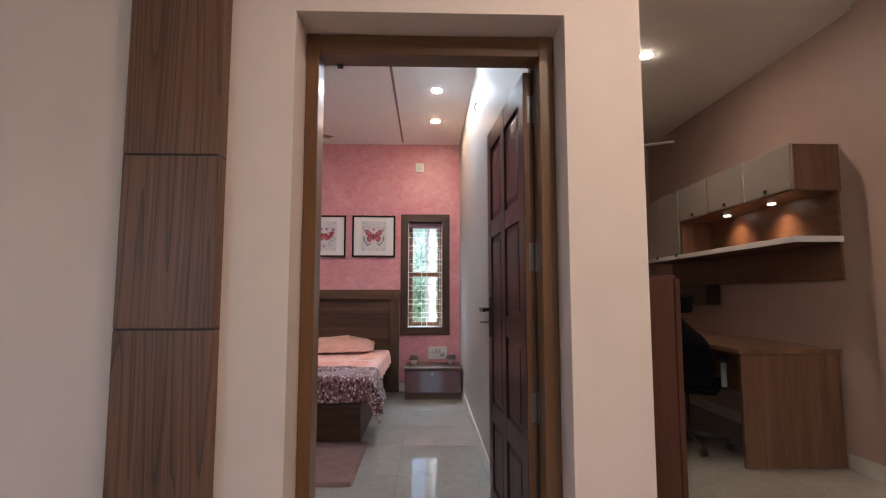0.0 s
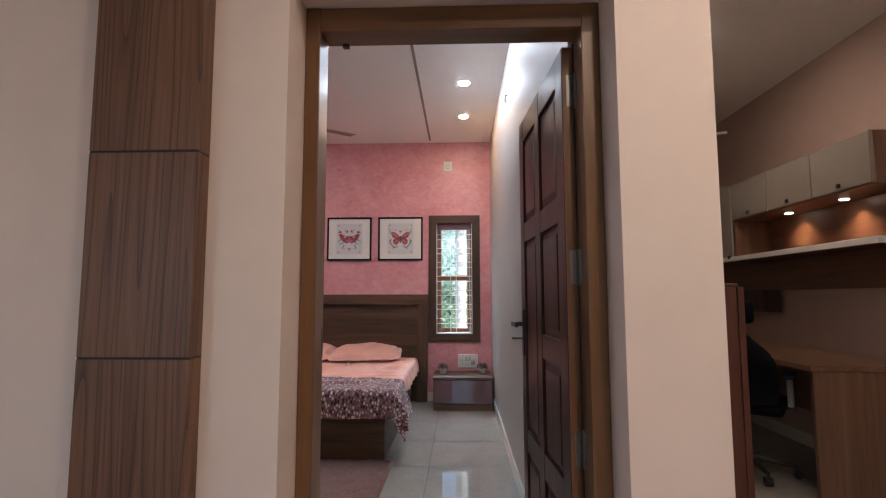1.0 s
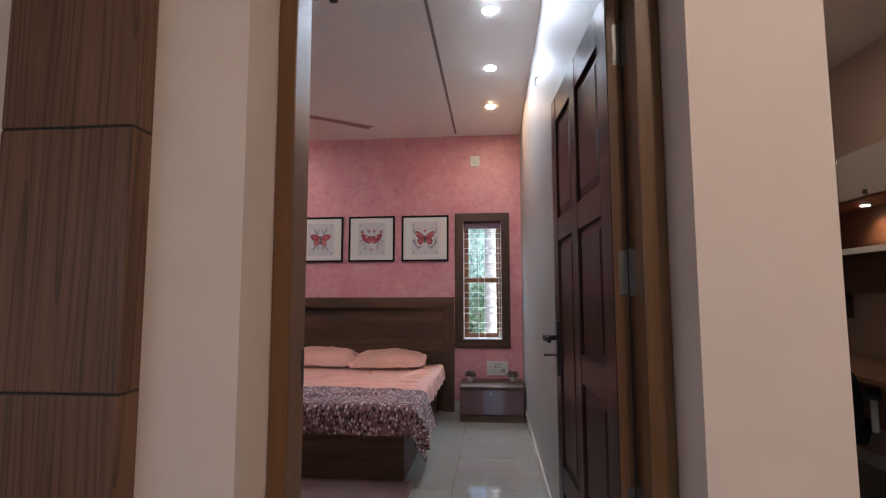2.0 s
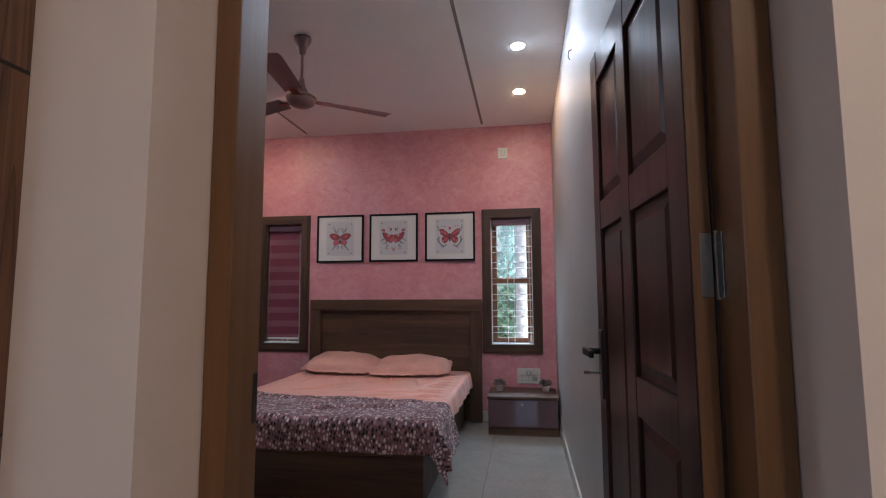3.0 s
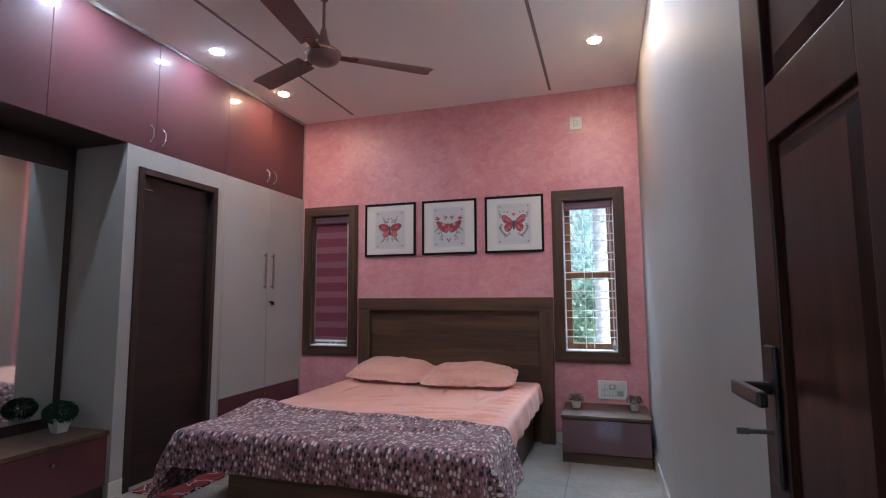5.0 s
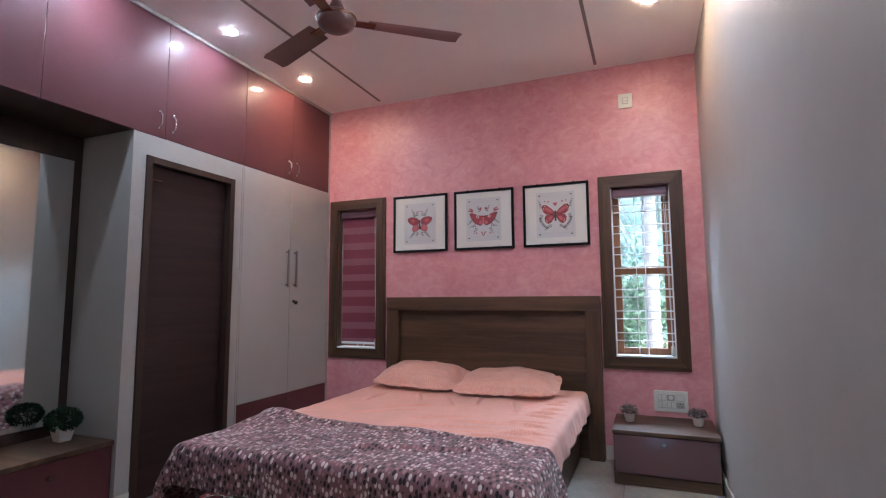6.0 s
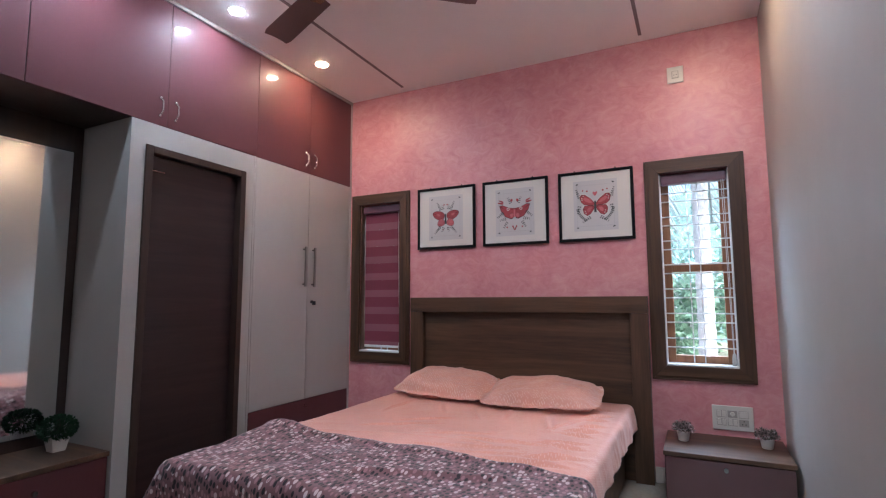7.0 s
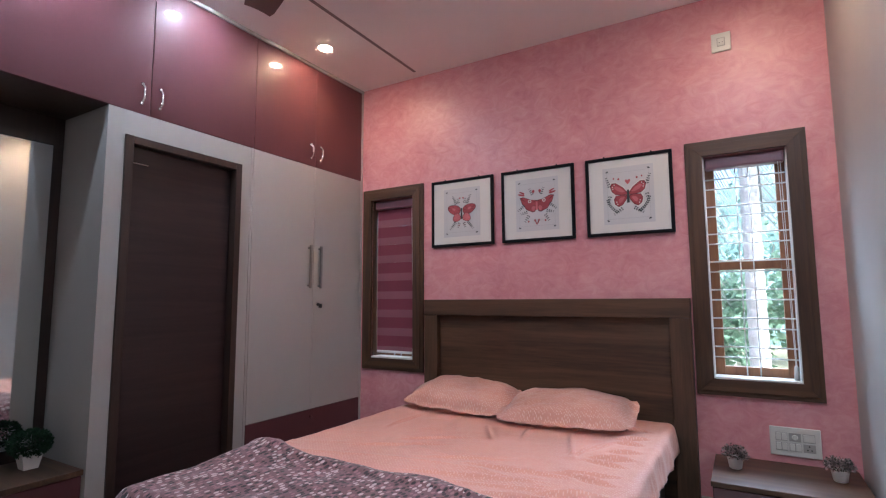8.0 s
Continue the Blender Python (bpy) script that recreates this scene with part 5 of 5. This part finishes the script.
for y in (4.52, 5.11):
    ob = part("spotlight", lathe(((0.002, -0.005), (0.026, -0.005), (0.030, 0.0), (0.026, 0.0)), (3.01, y, 1.861), 20), M_LEDW, unit, "small warm cabinet light")
    lamp(3.02, y, 1.852, 0.36, WARM, 0.04, 110)

desk = thing("desk", (2.78, 5.1, 0), "walnut laminate desk running along the study wall", "desk")
part("end_panel", boxes((2.44, XS - 0.013, 4.10, 4.128, 0.0, 0.752)), M_DESK, desk)
part("end_panel", boxes((2.44, XS - 0.013, 6.2, 6.228, 0.0, 0.752)), M_DESK, desk)
part("desktop", boxes((2.42, XS - 0.001, 4.09, 6.24, 0.753, 0.785)), M_SHELF, desk)
part("modesty_panel", boxes((XS - 0.05, XS - 0.032, 4.128, 6.2, 0.30, 0.752)), M_SHELF, desk)

divider = thing("partition", (1.40, 3.63, 0), "waist-high dark red-brown partition panel beside the study", "partition")
part("panel", boxes((XE - 0.15, 1.745, 3.58, 3.612, 0.0, 1.245)), M_PART, divider)
part("cap", boxes((XE - 0.15, 1.752, 3.575, 3.617, 1.2455, 1.262)), M_PART, divider)
part("end_post", boxes((1.7455, 1.778, 3.574, 3.618, 0.0, 1.245)), M_PART, divider)


def office_chair(x, y, turn):
    ob = thing("office_chair", (0, 0, 0), "black mesh office chair with headrest and grey armrests", "chair")
    for k in range(5):
        a = 2 * math.pi * k / 5 + 0.2
        c, s = math.cos(a), math.sin(a)
        spoke = part("base_spoke", tube((c * 0.03, s * 0.03, 0.11), (c * 0.29, s * 0.27, 0.075), 0.024, 0.014, 10), M_BLACK, ob)
        bm = tube((c * 0.29 - s * 0.02, s * 0.27 + c * 0.02, 0.030), (c * 0.29 + s * 0.02, s * 0.27 - c * 0.02, 0.030), 0.030, n=16)
        tube((c * 0.29, s * 0.27, 0.03), (c * 0.29, s * 0.27, 0.08), 0.008, n=8, bm=bm)
        part("castor", bm, M_BLACK, spoke)
    part("gas_lift", tube((0, 0, 0.09), (0, 0, 0.44), 0.026, n=16), M_BLACK, ob)
    bm = boxes((-0.25, 0.25, -0.24, 0.25, 0.43, 0.50), bev=0.03)
    part("seat", bm, M_SEAT, ob)
    rows, back = [], []
    for j in range(19):
        t = j / 12
        half = 0.235 * (1 - 0.62 * max(0, (t - 0.7) / 0.8) ** 2.6) * (0.86 + 0.14 * min(1, t * 4))
        row = []
        for i in range(11):
            u = -1 + 2 * i / 10
            row.append((u * half, -0.25 - 0.06 * t + 0.05 * u * u + 0.03 * math.sin(t * 5), 0.50 + 0.34 * t - 0.06 * u * u * t))
        rows.append(row)
        back.append([(px, py - 0.025, pz) for px, py, pz in row])
    bm = sheet_of(rows)
    absorb(bm, sheet_of(back))
    part("backrest", bm, M_SEAT, ob, smooth=True)
    part("spine", boxes((-0.035, 0.035, -0.35, -0.30, 0.42, 0.98), bev=0.012), M_BLACK, ob)
    rest = boxes((-0.125, 0.125, -0.335, -0.265, 1.02, 1.17), bev=0.034)
    part("headrest", rest, M_SEAT, ob)
    part("headrest_bracket", boxes((-0.03, 0.03, -0.36, -0.33, 0.96, 1.09), bev=0.01), M_BLACK, ob)
    for s in (-1, 1):
        part("armrest", boxes((s * 0.27 - 0.035, s * 0.27 + 0.035, -0.10, 0.16, 0.655, 0.69), bev=0.012), M_BLACK, ob)
        part("arm_post", boxes((s * 0.27 - 0.018, s * 0.27 + 0.018, -0.01, 0.05, 0.46, 0.655), bev=0.008), M_GREY, ob, "pale grey arm post")
        part("arm_bar", boxes((min(s * 0.22, s * 0.30), max(s * 0.22, s * 0.30), -0.01, 0.05, 0.445, 0.47), bev=0.006), M_BLACK, ob)
    ob.matrix_basis = pose(x, y, 0, 0, 0, turn)

office_chair(2.32, 4.64, -36)
downlight(2.05, 4.50, HALLW * 0.26, HALL)

sf = thing("ceiling_fan", (2.0, 5.6, CEIL), "white ceiling fan in the study", "fan")
part("rod", tube((2.0, 5.6, 2.60), (2.0, 5.6, CEIL), 0.011, n=12), M_RING, sf)
part("motor", lathe(((0.03, -0.05), (0.10, -0.03), (0.11, 0.02), (0.03, 0.05)), (2.0, 5.6, 2.58), 28), M_RING, sf, smooth=True)
for k in range(3):
    bm = boxes((0.10, 0.72, -0.068, 0.068, -0.004, 0.003), bev=0.003)
    bmesh.ops.transform(bm, matrix=pose(2.0, 5.6, 2.58, 0, 0, -30 + 120 * k) @ pose(0, 0, 0, 9), verts=bm.verts[:])
    part("blade", bm, M_RING, sf)

# ---- added hall lights, and a daylight lamp in a made-up hall window ----
# no fitting is known here: lamps placed out of view to light the doorway
for x, y, power in ((1.2, -0.3, 0.42), (1.05, 0.95, 0.36), (2.3, 1.45, 0.46)):
    downlight(x, y, HALLW * power, HALL)
day = lamp(-2.4, -2.68, 1.55, DAYW, (0.62, 0.82, 1.0), 1.0, 170)
day.data.shape, day.data.size, day.data.size_y = "RECTANGLE", 1.85, 1.25
day.matrix_world = look((-2.4, -2.69, 1.55), (-2.4, 0, 1.5))

# added lamp outside, above the view, for sky light through the open blind's window
sky_fill = lamp(0.3, 9.2, 3.6, SKYW, (0.74, 0.87, 1.0), 1.0, 170)
sky_fill.data.shape, sky_fill.data.size, sky_fill.data.size_y = "RECTANGLE", 4.4, 1.1
sky_fill.matrix_world = look((0.3, 9.2, 3.6), (0.25, 5.9, 0.6))

# ---- garden outside the windows ----
structure("ground", box(-400, 400, 7.2, 800, -0.6, -0.3, 0), M_GROUND, "garden earth beyond the windows", "ground")

# far foliage whose pale colour also emits, an added glow for bright haze
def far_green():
    m, n, l, b = material("glowing_far_trees")
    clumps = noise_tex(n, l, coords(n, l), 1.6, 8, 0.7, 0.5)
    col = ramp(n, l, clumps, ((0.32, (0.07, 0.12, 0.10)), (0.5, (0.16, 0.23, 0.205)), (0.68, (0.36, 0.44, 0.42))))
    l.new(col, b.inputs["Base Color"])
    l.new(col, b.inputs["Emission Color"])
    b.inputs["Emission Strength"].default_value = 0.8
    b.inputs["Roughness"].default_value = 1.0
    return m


far_rows = []
for j in range(2):
    far_rows.append([(-30 + 0.75 * i, 26 + 3 * math.sin(i * 0.1), -0.3 if j == 0 else 5.0 + 1.2 * noise.noise(Vector((i * 0.13, 0, 2))) + 0.5 * noise.noise(Vector((i * 0.7, 4, 2)))) for i in range(81)])
structure("backdrop", sheet_of(far_rows), far_green(), "far line of trees beyond the garden, haze and glow put in its colour", "backdrop")


def palm(x, y, h, r, label):
    ob = thing("palm_tree", (x, y, -0.3), label, "tree")
    rnd = random.Random(11)
    prof, k = [], 0
    while k < 40:
        z = h * k / 40
        prof.append((r * (1.25 - 0.35 * min(1, z / 1.0) - 0.02 * z) + 0.010 * (k % 2), z))
        k += 1
    part("trunk", lathe(prof, (x, y, -0.3), 18), M_TRUNK, ob, smooth=False)
    for k in range(19):
        a = 2 * math.pi * k / 19 + rnd.uniform(-0.2, 0.2)
        droop, length = rnd.uniform(0.7, 1.5), rnd.uniform(2.2, 3.0)
        bm = bmesh.new()

        pts = []
        for i in range(19):
            t = i / 18
            out = length * (t - 0.35 * t * t)
            z = h - 0.35 + 0.7 * t - droop * 2.4 * t * t
            pts.append(Vector((x + math.cos(a) * out, y + math.sin(a) * out, z)))
        for p, q in zip(pts, pts[1:]):
            tube(p, q, 0.014, n=5, bm=bm)
            d = (q - p).normalized()
            side = d.cross(Vector((0, 0, 1))).normalized()
            for m in range(3):
                c = p.lerp(q, m / 3)
                for s in (-1, 1):
                    tip = c + (side * s * 0.5 + d * 0.35 + Vector((0, 0, -rnd.uniform(0.35, 0.7)))) * 0.75
                    w = d * 0.02
                    bm.faces.new([bm.verts.new(v) for v in (c - w, c + w, tip)])
        part("frond", bm, M_FROND, ob)

palm(0.37, 10.2, 4.0, 0.105, "pale-trunked palm with drooping dry grey fronds outside the window")


def bush(x, y, h, wide, mat, seed, count, label):
    rnd = random.Random(seed)
    ob = thing("garden_tree", (x, y, -0.3), label, "tree")
    bm = bmesh.new()
    tube((x, y, -0.3), (x + 0.1, y, h * 0.5), 0.07, 0.04, 8, bm)
    limbs = []
    for k in range(9):
        a = rnd.uniform(0, 6.283)
        tip = Vector((x + math.cos(a) * wide * rnd.uniform(0.3, 0.9), y + math.sin(a) * wide * rnd.uniform(0.3, 0.9), h * rnd.uniform(0.35, 0.95)))
        limbs.append(tip)
        tube((x + 0.05, y, h * rnd.uniform(0.1, 0.45)), tip, 0.03, 0.01, 6, bm)
    part("trunk", bm, M_TRUNK, ob)
    vs, fs = [], []
    for k in range(count):
        c = rnd.choice(limbs) + Vector((rnd.gauss(0, 0.28), rnd.gauss(0, 0.28), rnd.gauss(0, 0.3))) * (wide / 1.2)
        c.z = max(-0.25, c.z)
        out = Vector((rnd.gauss(0, 1), rnd.gauss(0, 1), rnd.gauss(0, 0.7) - 0.3)).normalized()
        side = out.cross(Vector((rnd.gauss(0, 1), rnd.gauss(0, 1), 1))).normalized()
        ln, wd = rnd.uniform(0.10, 0.2), rnd.uniform(0.035, 0.06)
        n0 = len(vs)
        vs += [tuple(c), tuple(c + out * ln * 0.5 - side * wd), tuple(c + out * ln), tuple(c + out * ln * 0.5 + side * wd)]
        fs.append((n0, n0 + 1, n0 + 2, n0 + 3))
    data = bpy.data.meshes.new("crown")
    data.from_pydata([tuple(Vector(v) - ORIGIN[ob]) for v in vs], [], fs)
    data.materials.append(mat)
    crown = new("crown", data)
    crown.parent = ob

for k, (x, y, h, wide, mat) in enumerate(((1.5, 12.6, 1.9, 1.0, M_LEAF), (-3.0, 12.0, 2.6, 1.6, M_LEAF), (2.6, 14.0, 3.2, 1.8, M_LEAF2), (0.5, 15.5, 3.0, 2.0, M_LEAF2), (-1.9, 15.0, 3.1, 1.9, M_LEAF2), (-4.6, 15.5, 3.4, 2.2, M_LEAF), (-6.5, 13.0, 3.0, 2.0, M_LEAF2), (1.6, 18.0, 3.6, 2.4, M_LEAF), (-1.0, 18.5, 3.4, 2.4, M_LEAF2), (4.4, 17.0, 3.8, 2.4, M_LEAF2), (-3.8, 19.0, 3.8, 2.6, M_LEAF2), (0.0, 12.0, 1.3, 0.8, M_LEAF))):
    bush(x, y, h, wide, mat, 20 + k, 1100, ("leafy green garden shrub outside the window", "blue-green leafy tree in the garden")[mat is M_LEAF2])
